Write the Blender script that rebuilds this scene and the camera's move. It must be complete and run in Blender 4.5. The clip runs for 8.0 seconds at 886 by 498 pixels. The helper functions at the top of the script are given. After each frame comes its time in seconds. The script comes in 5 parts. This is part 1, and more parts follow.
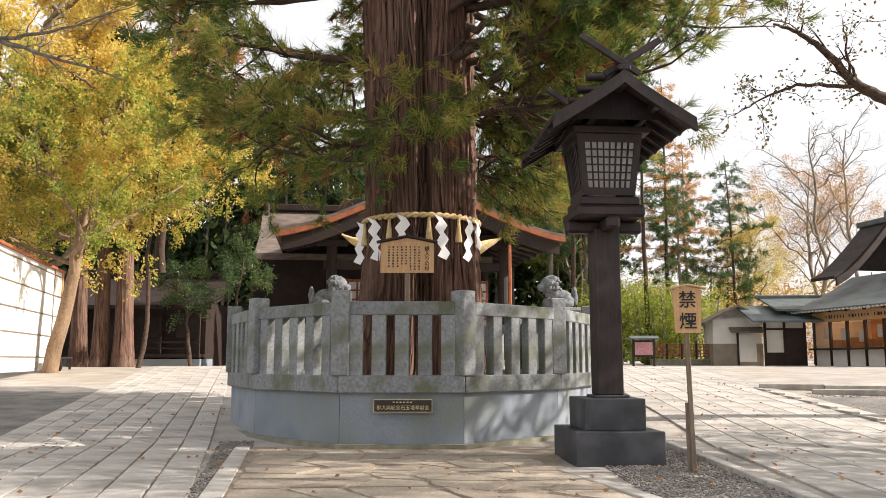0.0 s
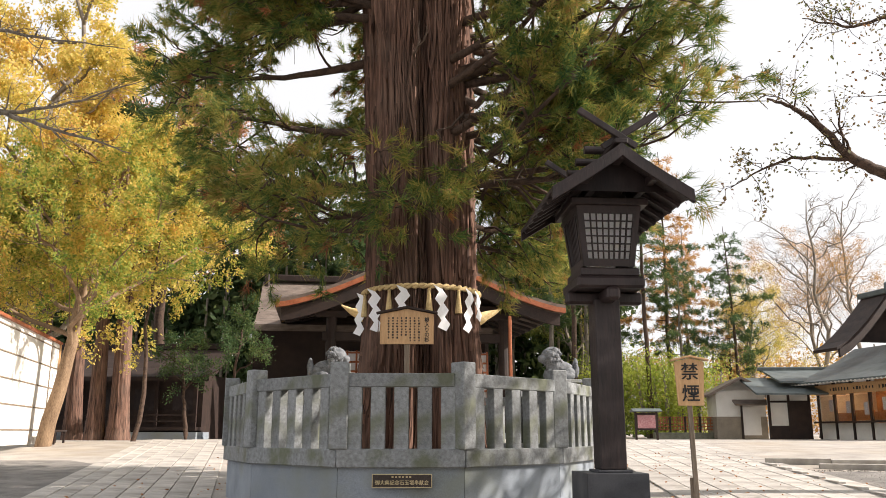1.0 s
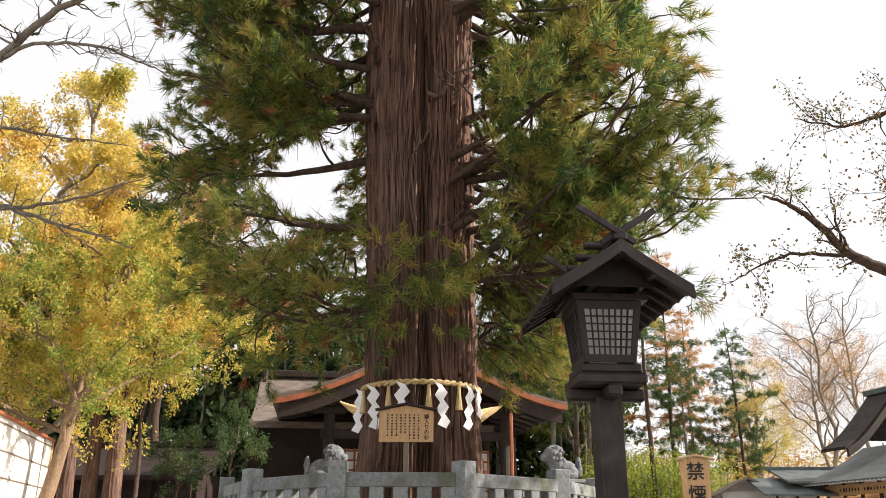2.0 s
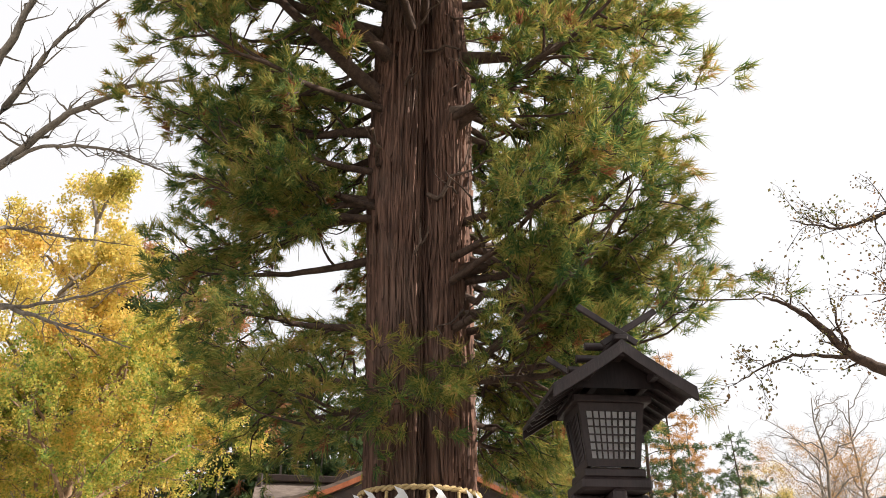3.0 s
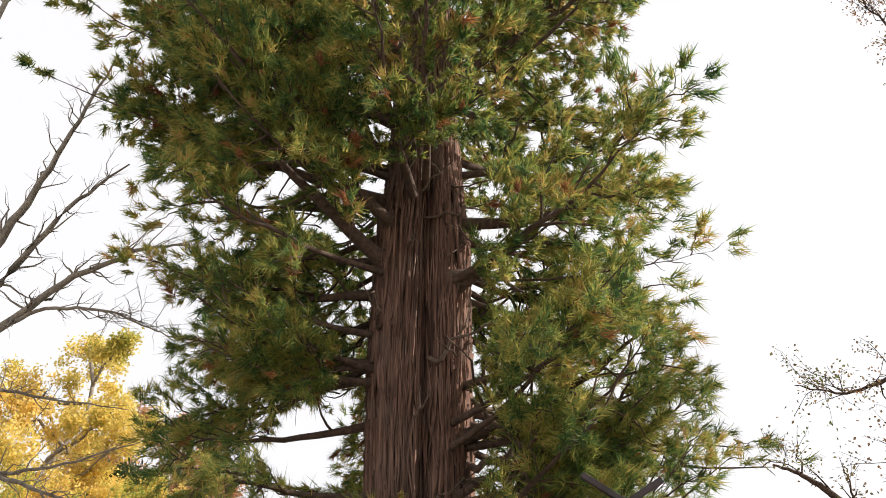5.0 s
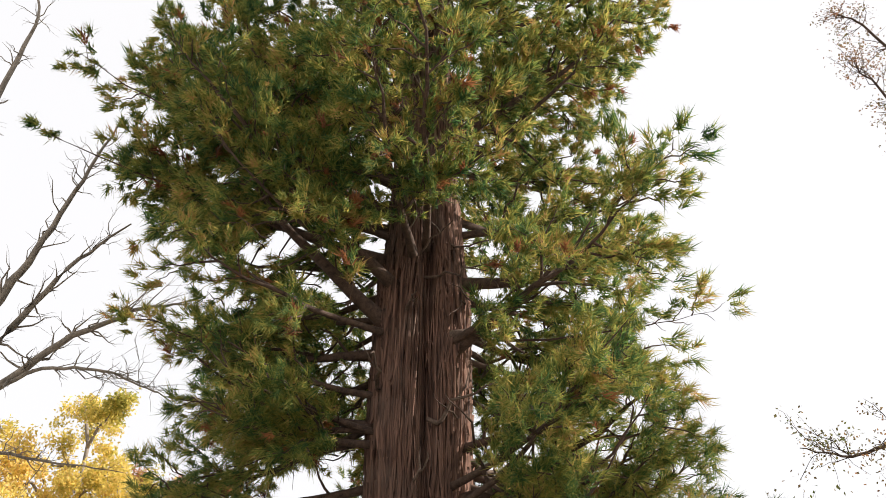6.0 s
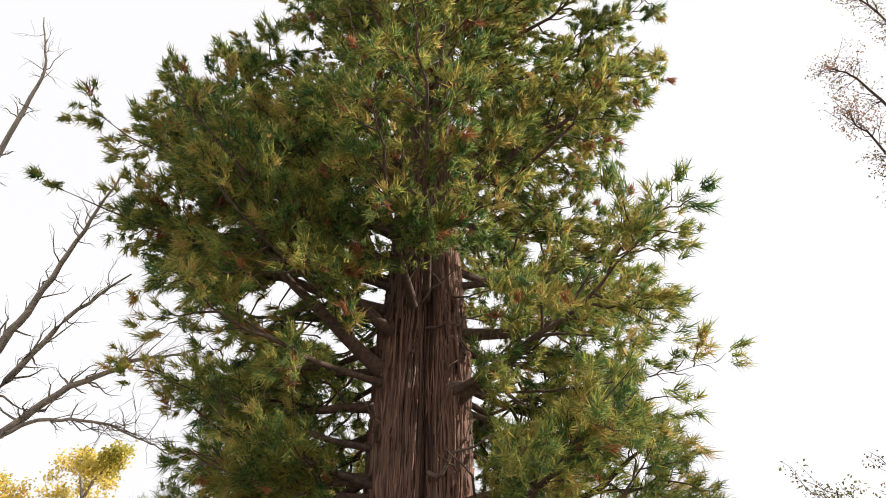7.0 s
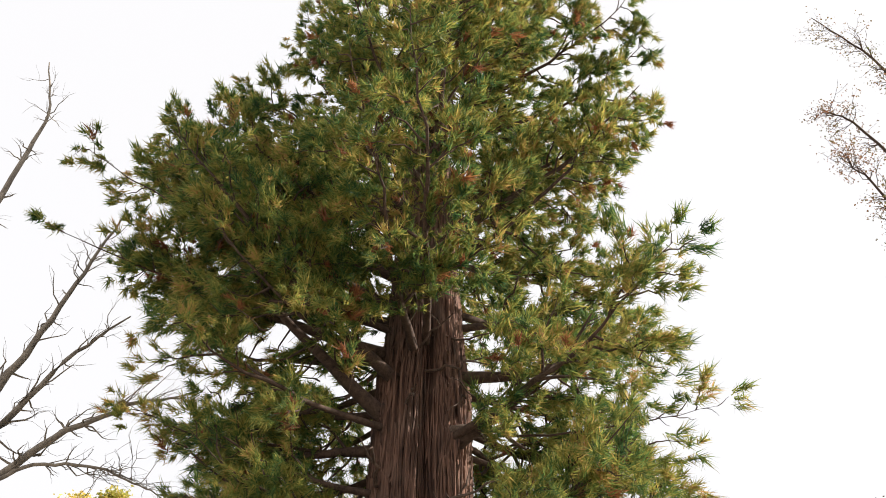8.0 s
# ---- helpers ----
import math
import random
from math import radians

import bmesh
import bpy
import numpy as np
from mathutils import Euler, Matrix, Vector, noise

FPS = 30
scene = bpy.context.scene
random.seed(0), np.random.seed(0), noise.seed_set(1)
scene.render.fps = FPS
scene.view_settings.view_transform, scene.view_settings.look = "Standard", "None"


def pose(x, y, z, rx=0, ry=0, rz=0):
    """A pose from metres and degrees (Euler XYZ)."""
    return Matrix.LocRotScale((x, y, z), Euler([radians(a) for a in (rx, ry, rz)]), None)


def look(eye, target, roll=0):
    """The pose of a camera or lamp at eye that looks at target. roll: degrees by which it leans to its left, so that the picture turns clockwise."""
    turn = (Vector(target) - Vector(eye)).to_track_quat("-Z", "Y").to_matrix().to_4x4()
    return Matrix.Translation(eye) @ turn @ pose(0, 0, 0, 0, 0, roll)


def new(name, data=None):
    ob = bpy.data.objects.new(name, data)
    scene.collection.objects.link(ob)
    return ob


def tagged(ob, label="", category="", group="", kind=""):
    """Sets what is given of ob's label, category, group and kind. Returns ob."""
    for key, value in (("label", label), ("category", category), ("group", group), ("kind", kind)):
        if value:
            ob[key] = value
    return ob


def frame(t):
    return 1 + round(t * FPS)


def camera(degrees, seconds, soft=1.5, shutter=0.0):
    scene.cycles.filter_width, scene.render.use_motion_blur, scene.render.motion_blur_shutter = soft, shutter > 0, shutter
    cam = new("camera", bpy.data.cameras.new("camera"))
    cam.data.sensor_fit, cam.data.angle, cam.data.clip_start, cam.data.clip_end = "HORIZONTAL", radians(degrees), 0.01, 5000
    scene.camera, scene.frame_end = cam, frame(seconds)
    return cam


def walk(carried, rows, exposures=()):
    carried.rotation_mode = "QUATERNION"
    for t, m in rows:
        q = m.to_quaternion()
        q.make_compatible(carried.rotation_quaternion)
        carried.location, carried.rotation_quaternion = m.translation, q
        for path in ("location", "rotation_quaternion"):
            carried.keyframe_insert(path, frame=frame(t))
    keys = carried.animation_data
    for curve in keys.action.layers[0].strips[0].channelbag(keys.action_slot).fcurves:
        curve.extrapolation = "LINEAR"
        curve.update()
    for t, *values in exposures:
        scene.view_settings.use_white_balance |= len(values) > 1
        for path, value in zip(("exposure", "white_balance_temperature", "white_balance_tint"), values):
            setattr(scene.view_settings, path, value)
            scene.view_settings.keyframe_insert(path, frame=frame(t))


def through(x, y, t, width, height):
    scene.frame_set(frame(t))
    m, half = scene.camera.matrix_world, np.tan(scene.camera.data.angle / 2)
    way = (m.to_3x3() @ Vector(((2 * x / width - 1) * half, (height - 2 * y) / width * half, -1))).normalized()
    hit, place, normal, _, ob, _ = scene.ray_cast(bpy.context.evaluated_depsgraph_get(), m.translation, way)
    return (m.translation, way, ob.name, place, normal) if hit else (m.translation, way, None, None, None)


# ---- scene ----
EYE = 1.15
cam = camera(56.69, 8.0, soft=0.75)
# seconds, pitch, yaw, roll of a tripod head that only tilts
ROWS = [
    (0.0, 7.70, 0.00, 0.00), (0.5, 9.40, 0.00, -0.01), (1.0, 12.65, 0.00, 0.03), (1.5, 15.83, 0.01, 0.08),
    (1.7, 17.15, 0.02, 0.11), (2.8, 24.96, 0.04, 0.26), (3.0, 26.25, 0.05, 0.30), (3.5, 29.65, 0.07, 0.34),
    (4.0, 32.45, 0.10, 0.39), (4.5, 35.26, 0.13, 0.45), (5.0, 37.59, 0.16, 0.50), (6.3, 42.90, 0.25, 0.65),
    (6.5, 43.62, 0.26, 0.66), (7.0, 45.27, 0.30, 0.71), (7.5, 46.97, 0.34, 0.74), (8.0, 48.22, 0.36, 0.76),
]
walk(cam, [(t, pose(0, 0, EYE, 90 + pitch, 0, yaw) @ pose(0, 0, 0, 0, 0, roll)) for t, pitch, yaw, roll in ROWS],
     exposures=[(0.0, 0.79), (8.0, 0.79)])

# ---- light ----
SUN_TO = Vector((0.95, -0.04, 0.58)).normalized()
world = bpy.data.worlds.new("sky")
scene.world = world
world.use_nodes = True
wn, wl = world.node_tree.nodes, world.node_tree.links
sky = wn.new("ShaderNodeTexSky")
sky.sky_type, sky.sun_disc = "NISHITA", False
sky.sun_elevation = math.asin(SUN_TO.z)
sky.sun_rotation = math.atan2(SUN_TO.x, SUN_TO.y)
sky.air_density, sky.dust_density, sky.ozone_density = 1.0, 4.0, 1.0
# thin bright haze over the whole sky
haze = wn.new("ShaderNodeMix")
haze.data_type = "RGBA"
haze.inputs["Factor"].default_value = 0.78
haze.inputs["B"].default_value = (10.7, 10.5, 10.5, 1)
wl.new(sky.outputs[0], haze.inputs["A"])
wl.new(haze.outputs["Result"], wn["Background"].inputs[0])
wn["Background"].inputs[1].default_value = 0.067
sun = new("sun", bpy.data.lights.new("sun", "SUN"))
sun.data.energy, sun.data.angle, sun.data.color = 5.0, radians(0.5), (1.0, 0.90, 0.81)
sun.matrix_world = look((0, 0, 40), Vector((0, 0, 40)) - SUN_TO)


# ---- materials ----
def surface(name, dark, light, scale=4.0, rough=0.8, bump=0.3, fine=60.0, stretch=(1, 1, 1), stain=None, stain_scale=0.8,
            stain_amount=0.5, vary=0.0, metal=0.0, spec=0.4, coords="Object"):
    m = bpy.data.materials.new(name)
    m.use_nodes = True
    n, l = m.node_tree.nodes, m.node_tree.links
    b = n["Principled BSDF"]
    tc, mp = n.new("ShaderNodeTexCoord"), n.new("ShaderNodeMapping")
    mp.inputs["Scale"].default_value = stretch
    l.new(tc.outputs[coords], mp.inputs[0])
    big, small = n.new("ShaderNodeTexNoise"), n.new("ShaderNodeTexNoise")
    big.inputs["Scale"].default_value, big.inputs["Detail"].default_value = scale, 6
    small.inputs["Scale"].default_value, small.inputs["Detail"].default_value = fine, 4
    l.new(mp.outputs[0], big.inputs[0]), l.new(mp.outputs[0], small.inputs[0])
    add = n.new("ShaderNodeMath")
    add.operation = "MULTIPLY_ADD"
    l.new(small.outputs[0], add.inputs[0])
    add.inputs[1].default_value = 0.5
    half = n.new("ShaderNodeMath")
    half.operation = "MULTIPLY"
    half.inputs[1].default_value = 0.55
    l.new(big.outputs[0], half.inputs[0]), l.new(half.outputs[0], add.inputs[2])
    ramp = n.new("ShaderNodeValToRGB")
    ramp.color_ramp.elements[0].position, ramp.color_ramp.elements[0].color = 0.36, (*dark, 1)
    ramp.color_ramp.elements[1].position, ramp.color_ramp.elements[1].color = 0.68, (*light, 1)
    l.new(add.outputs[0], ramp.inputs[0])
    col = ramp.outputs[0]
    if stain:
        sn, sr, mx = n.new("ShaderNodeTexNoise"), n.new("ShaderNodeValToRGB"), n.new("ShaderNodeMix")
        sn.inputs["Scale"].default_value, sn.inputs["Detail"].default_value = stain_scale, 8
        l.new(tc.outputs[coords], sn.inputs[0])
        sr.color_ramp.elements[0].position, sr.color_ramp.elements[1].position = 0.48, 0.66
        sr.color_ramp.elements[1].color = (stain_amount,) * 3 + (1,)
        l.new(sn.outputs[0], sr.inputs[0])
        mx.data_type = "RGBA"
        l.new(sr.outputs[0], mx.inputs["Factor"]), l.new(col, mx.inputs["A"])
        mx.inputs["B"].default_value = (*stain, 1)
        col = mx.outputs["Result"]
    if vary:
        oi, hs, mr = n.new("ShaderNodeObjectInfo"), n.new("ShaderNodeHueSaturation"), n.new("ShaderNodeMapRange")
        mr.inputs["To Min"].default_value, mr.inputs["To Max"].default_value = 1 - vary, 1 + vary
        l.new(oi.outputs["Random"], mr.inputs[0]), l.new(mr.outputs[0], hs.inputs["Value"]), l.new(col, hs.inputs["Color"])
        col = hs.outputs[0]
    l.new(col, b.inputs["Base Color"])
    bp = n.new("ShaderNodeBump")
    bp.inputs["Strength"].default_value, bp.inputs["Distance"].default_value = bump, 0.02
    l.new(add.outputs[0], bp.inputs["Height"]), l.new(bp.outputs[0], b.inputs["Normal"])
    b.inputs["Roughness"].default_value, b.inputs["Metallic"].default_value = rough, metal
    b.inputs["Specular IOR Level"].default_value = spec
    return m


def foliage(name, colours, patch=0.5, through=0.45, rough=0.6):
    """Leaves: colour by patches and leaf by leaf, some light passing through. colours: dark to light, then the odd ones."""
    m = bpy.data.materials.new(name)
    m.use_nodes = True
    n, l = m.node_tree.nodes, m.node_tree.links
    b = n["Principled BSDF"]
    tc, no, geo = n.new("ShaderNodeTexCoord"), n.new("ShaderNodeTexNoise"), n.new("ShaderNodeNewGeometry")
    no.inputs["Scale"].default_value, no.inputs["Detail"].default_value = patch, 5
    no.inputs["Roughness"].default_value = 0.65
    l.new(tc.outputs["Object"], no.inputs[0])
    mad = n.new("ShaderNodeMath")
    mad.operation = "MULTIPLY_ADD"
    l.new(geo.outputs["Random Per Island"], mad.inputs[0])
    mad.inputs[1].default_value = 0.23
    l.new(no.outputs[0], mad.inputs[2])
    ramp = n.new("ShaderNodeValToRGB")
    e = ramp.color_ramp.elements
    spots = [0.38 + 0.47 * i / (len(colours) - 1) for i in range(len(colours))]
    e[0].position, e[0].color = spots[0], (*colours[0], 1)
    e[1].position, e[1].color = spots[-1], (*colours[-1], 1)
    for s, c in zip(spots[1:-1], colours[1:-1]):
        k = e.new(s)
        k.color = (*c, 1)
    l.new(mad.outputs[0], ramp.inputs[0])
    l.new(ramp.outputs[0], b.inputs["Base Color"])
    b.inputs["Roughness"].default_value = rough
    b.inputs["Specular IOR Level"].default_value = 0.3
    tr, mix = n.new("ShaderNodeBsdfTranslucent"), n.new("ShaderNodeMixShader")
    l.new(ramp.outputs[0], tr.inputs[0])
    mix.inputs[0].default_value = through
    l.new(b.outputs[0], mix.inputs[1]), l.new(tr.outputs[0], mix.inputs[2])
    l.new(mix.outputs[0], n["Material Output"].inputs[0])
    return m


STONE = surface("granite", (0.12, 0.128, 0.13), (0.28, 0.295, 0.305), 22, 0.8, 0.5, 220, stain=(0.105, 0.115, 0.065), stain_scale=2.6, stain_amount=0.8, vary=0.16)
PLINTH = surface("weathered_stone", (0.15, 0.175, 0.205), (0.29, 0.325, 0.37), 2.2, 0.8, 0.2, 70, stain=(0.14, 0.15, 0.10), stain_scale=1.1, stain_amount=0.6, vary=0.06)
FOOTING = surface("mossy_concrete", (0.13, 0.13, 0.09), (0.28, 0.27, 0.21), 5, 0.9, 0.4, 70)
DARKSTONE = surface("dark_stone", (0.022, 0.023, 0.028), (0.058, 0.06, 0.068), 3, 0.55, 0.15, 120, stain=(0.16, 0.16, 0.17), stain_scale=2.3, stain_amount=0.35)
BARK = surface("cedar_bark", (0.009, 0.0045, 0.004), (0.25, 0.14, 0.10), 13, 0.92, 1.0, 30, stretch=(1, 1, 0.06), stain=(0.19, 0.135, 0.105), stain_scale=1.1, stain_amount=0.35)
DEADWOOD = surface("dead_wood", (0.035, 0.022, 0.017), (0.17, 0.12, 0.09), 8, 0.85, 0.5, 50)
LIMBBARK = surface("limb_bark", (0.022, 0.014, 0.010), (0.11, 0.07, 0.05), 9, 0.9, 0.6, 50)
GREYBARK = surface("grey_bark", (0.10, 0.085, 0.07), (0.30, 0.26, 0.21), 6, 0.9, 0.5, 40, stretch=(1, 1, 0.35))
DARKWOOD = surface("dark_wood", (0.007, 0.004, 0.004), (0.028, 0.016, 0.015), 4, 0.55, 0.4, 40, stretch=(1, 1, 0.15), stain=(0.055, 0.040, 0.042), stain_scale=2.4, stain_amount=0.35)
HALLWOOD = surface("hall_wood", (0.012, 0.007, 0.006), (0.042, 0.024, 0.018), 3, 0.7, 0.3, 40)
REDWOOD = surface("red_brown_wood", (0.22, 0.06, 0.025), (0.42, 0.14, 0.06), 4, 0.6, 0.3, 40)
BOARDWOOD = surface("pale_board", (0.42, 0.24, 0.11), (0.60, 0.38, 0.19), 5, 0.55, 0.15, 40, stretch=(6, 6, 0.5))
POSTWOOD = surface("weathered_post", (0.12, 0.09, 0.065), (0.30, 0.24, 0.18), 6, 0.85, 0.4, 40, stretch=(3, 3, 0.2))
STRAW = surface("straw", (0.42, 0.29, 0.12), (0.72, 0.56, 0.30), 12, 0.8, 0.5, 90)
PAPER = surface("white_paper", (0.78, 0.78, 0.80), (0.88, 0.88, 0.90), 5, 0.8, 0.05, 30)
INK = surface("black_ink", (0.008, 0.008, 0.008), (0.02, 0.02, 0.02), 5, 0.6, 0.0)
SHINGLE = surface("bark_shingle", (0.09, 0.07, 0.058), (0.23, 0.185, 0.155), 3, 0.9, 0.6, 60, stretch=(1, 1, 4))
TILEROOF = surface("patina_roof", (0.055, 0.068, 0.07), (0.15, 0.175, 0.175), 1.5, 0.45, 0.15, 30)
PLASTER = surface("white_plaster", (0.62, 0.60, 0.56), (0.80, 0.78, 0.74), 1.5, 0.85, 0.08, 40)
DADO = surface("grey_dado", (0.20, 0.17, 0.13), (0.33, 0.28, 0.22), 2, 0.9, 0.1, 40)
SHEET = surface("white_panel", (0.66, 0.64, 0.60), (0.82, 0.80, 0.76), 1.2, 0.6, 0.05, 20)
GRAVEL = surface("gravel", (0.24, 0.22, 0.20), (0.50, 0.46, 0.42), 1.2, 0.95, 0.9, 45, stain=(0.36, 0.30, 0.22), stain_scale=0.25, stain_amount=0.5)
SLAB = surface("paving_slab", (0.34, 0.315, 0.29), (0.58, 0.545, 0.505), 5, 0.8, 0.4, 60, stain=(0.20, 0.18, 0.155), stain_scale=1.7, stain_amount=0.6, vary=0.13)
DARKGRAVEL = surface("dark_gravel", (0.09, 0.085, 0.08), (0.30, 0.28, 0.26), 2.0, 0.95, 1.0, 38)
FLAG = surface("flagstone", (0.27, 0.22, 0.17), (0.48, 0.41, 0.33), 2.5, 0.75, 0.4, 40, stain=(0.17, 0.15, 0.12), stain_scale=1.5, stain_amount=0.6, vary=0.15)
MORTAR = surface("packed_earth", (0.20, 0.16, 0.12), (0.38, 0.31, 0.24), 3, 0.95, 0.5, 50)
BRONZE = surface("plaque_metal", (0.03, 0.024, 0.02), (0.06, 0.05, 0.045), 6, 0.4, 0.1, 50, metal=0.6)
BRASS = surface("brass_letter", (0.45, 0.36, 0.2), (0.62, 0.52, 0.32), 6, 0.4, 0.0, 50, metal=0.5)
STATUE = surface("statue_stone", (0.06, 0.068, 0.075), (0.22, 0.23, 0.245), 7, 0.8, 0.5, 60)
# the hill's distance haze is put into its pale grey colour
HILL = surface("hazed_far_hill", (0.16, 0.16, 0.17), (0.30, 0.26, 0.24), 0.05, 1.0, 0.0, 0.5)
CEDARLEAF = foliage("cedar_needles", [(0.028, 0.070, 0.032), (0.070, 0.145, 0.043), (0.19, 0.23, 0.054), (0.40, 0.35, 0.085), (0.48, 0.26, 0.11)], 1.3, 0.62)
DEADLEAF = foliage("withered_needles", [(0.10, 0.045, 0.025), (0.26, 0.10, 0.045), (0.40, 0.19, 0.07)], 1.0, 0.5)
YELLOWLEAF = foliage("yellow_leaves", [(0.30, 0.33, 0.07), (0.60, 0.50, 0.12), (0.80, 0.62, 0.18), (0.82, 0.56, 0.24)], 0.22, 0.6)
GREENLEAF = foliage("green_leaves", [(0.08, 0.16, 0.035), (0.22, 0.31, 0.06), (0.47, 0.45, 0.09), (0.76, 0.54, 0.13), (0.76, 0.44, 0.16)], 0.35, 0.6)
REDLEAF = foliage("russet_leaves", [(0.22, 0.12, 0.06), (0.42, 0.20, 0.09), (0.55, 0.30, 0.14)], 0.3, 0.5)
ORANGELEAF = foliage("orange_leaves", [(0.22, 0.17, 0.07), (0.48, 0.27, 0.09), (0.62, 0.36, 0.14)], 0.25, 0.5)
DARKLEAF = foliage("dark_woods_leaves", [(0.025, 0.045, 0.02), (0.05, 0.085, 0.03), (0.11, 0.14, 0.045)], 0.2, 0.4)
PINELEAF = foliage("pine_needles", [(0.03, 0.065, 0.03), (0.075, 0.13, 0.045), (0.17, 0.20, 0.06)], 0.6, 0.5)
BAMBOO = foliage("bamboo_leaves", [(0.14, 0.20, 0.03), (0.34, 0.40, 0.06), (0.55, 0.56, 0.12)], 0.3, 0.55)
WASHI = surface("paper_pane", (0.82, 0.82, 0.82), (0.9, 0.9, 0.9), 5, 0.5, 0.05, 30)
wash_n, wash_l = WASHI.node_tree.nodes, WASHI.node_tree.links
wash_t, wash_m = wash_n.new("ShaderNodeBsdfTranslucent"), wash_n.new("ShaderNodeMixShader")
wash_t.inputs[0].default_value, wash_m.inputs[0].default_value = (0.85, 0.85, 0.86, 1), 0.5
wash_l.new(wash_n["Principled BSDF"].outputs[0], wash_m.inputs[1]), wash_l.new(wash_t.outputs[0], wash_m.inputs[2])
wash_l.new(wash_m.outputs[0], wash_n["Material Output"].inputs[0])
LAMPGLOW = bpy.data.materials.new("lamp_glow")
LAMPGLOW.use_nodes = True
LAMPGLOW.node_tree.nodes["Principled BSDF"].inputs["Emission Color"].default_value = (1, 0.62, 0.3, 1)
LAMPGLOW.node_tree.nodes["Principled BSDF"].inputs["Emission Strength"].default_value = 9.0
# shop wall and shelves: the orange of the lamplight is put into the colour
WARM = surface("lamplit_interior", (0.45, 0.20, 0.08), (0.75, 0.42, 0.2), 3, 0.7, 0.0, 20)


# ---- mesh helpers ----
def thing(name, label, category, x=0, y=0, z=0, rz=0, group="", kind=""):
    ob = new(name)
    ob.matrix_basis = pose(x, y, z, 0, 0, rz)
    return tagged(ob, label, category, group, kind)


def part(name, bm, material, parent=None, label=""):
    me = bpy.data.meshes.new(name)
    bm.to_mesh(me)
    bm.free()
    me.materials.append(material)
    ob = new(name, me)
    if parent:
        ob.parent = parent
    return tagged(ob, label)


def bulk(name, verts, faces, material, parent=None, label="", smooth=False):
    """One mesh from numpy arrays: verts (n, 3), faces (m, 3 or 4)."""
    me = bpy.data.meshes.new(name)
    v, f = np.asarray(verts, dtype=np.float32), np.asarray(faces, dtype=np.int32)
    me.vertices.add(len(v)), me.loops.add(f.size), me.polygons.add(len(f))
    me.vertices.foreach_set("co", v.ravel())
    me.loops.foreach_set("vertex_index", f.ravel())
    me.polygons.foreach_set("loop_start", np.arange(0, f.size, f.shape[1], dtype=np.int32))
    me.update(calc_edges=True)
    if smooth:
        me.polygons.foreach_set("use_smooth", np.ones(len(f), dtype=bool))
    me.materials.append(material)
    ob = new(name, me)
    if parent:
        ob.parent = parent
    return tagged(ob, label)


def box(bm, x, y, z, sx, sy, sz, bevel=0.0, rz=0.0, rx=0.0, ry=0.0):
    """A box with its middle at x, y, z."""
    r = bmesh.ops.create_cube(bm, size=1, matrix=pose(x, y, z, rx, ry, rz) @ Matrix.Diagonal((sx, sy, sz, 1)))
    if bevel:
        es = {e for v in r["verts"] for e in v.link_edges}
        bmesh.ops.bevel(bm, geom=list(es), offset=bevel, segments=1, affect="EDGES")
    return bm


def boxed(x, y, z, sx, sy, sz, bevel=0.0, rz=0.0, rx=0.0, ry=0.0):
    return box(bmesh.new(), x, y, z, sx, sy, sz, bevel, rz, rx, ry)


def prism(bm, pts, z0, z1):
    """An upright prism over a plan polygon (counter-clockwise)."""
    a = [bm.verts.new((x, y, z0)) for x, y in pts]
    b = [bm.verts.new((x, y, z1)) for x, y in pts]
    bm.faces.new(a[::-1]), bm.faces.new(b)
    for i in range(len(pts)):
        j = (i + 1) % len(pts)
        bm.faces.new((a[i], a[j], b[j], b[i]))
    return bm


def sheet(bm, rows, thick):
    """A slab with thickness from a grid of points (rows of Vectors); thick is taken downwards."""
    top = [[bm.verts.new(p) for p in r] for r in rows]
    low = [[bm.verts.new((p[0], p[1], p[2] - thick)) for p in r] for r in rows]
    h, w = len(rows), len(rows[0])
    for i in range(h - 1):
        for j in range(w - 1):
            bm.faces.new((top[i][j], top[i][j + 1], top[i + 1][j + 1], top[i + 1][j]))
            bm.faces.new((low[i][j], low[i + 1][j], low[i + 1][j + 1], low[i][j + 1]))
    for j in range(w - 1):
        bm.faces.new((top[0][j], low[0][j], low[0][j + 1], top[0][j + 1]))
        bm.faces.new((top[-1][j], top[-1][j + 1], low[-1][j + 1], low[-1][j]))
    for i in range(h - 1):
        bm.faces.new((top[i][0], top[i + 1][0], low[i + 1][0], low[i][0]))
        bm.faces.new((top[i][-1], low[i][-1], low[i + 1][-1], top[i + 1][-1]))
    bmesh.ops.recalc_face_normals(bm, faces=bm.faces)
    return bm


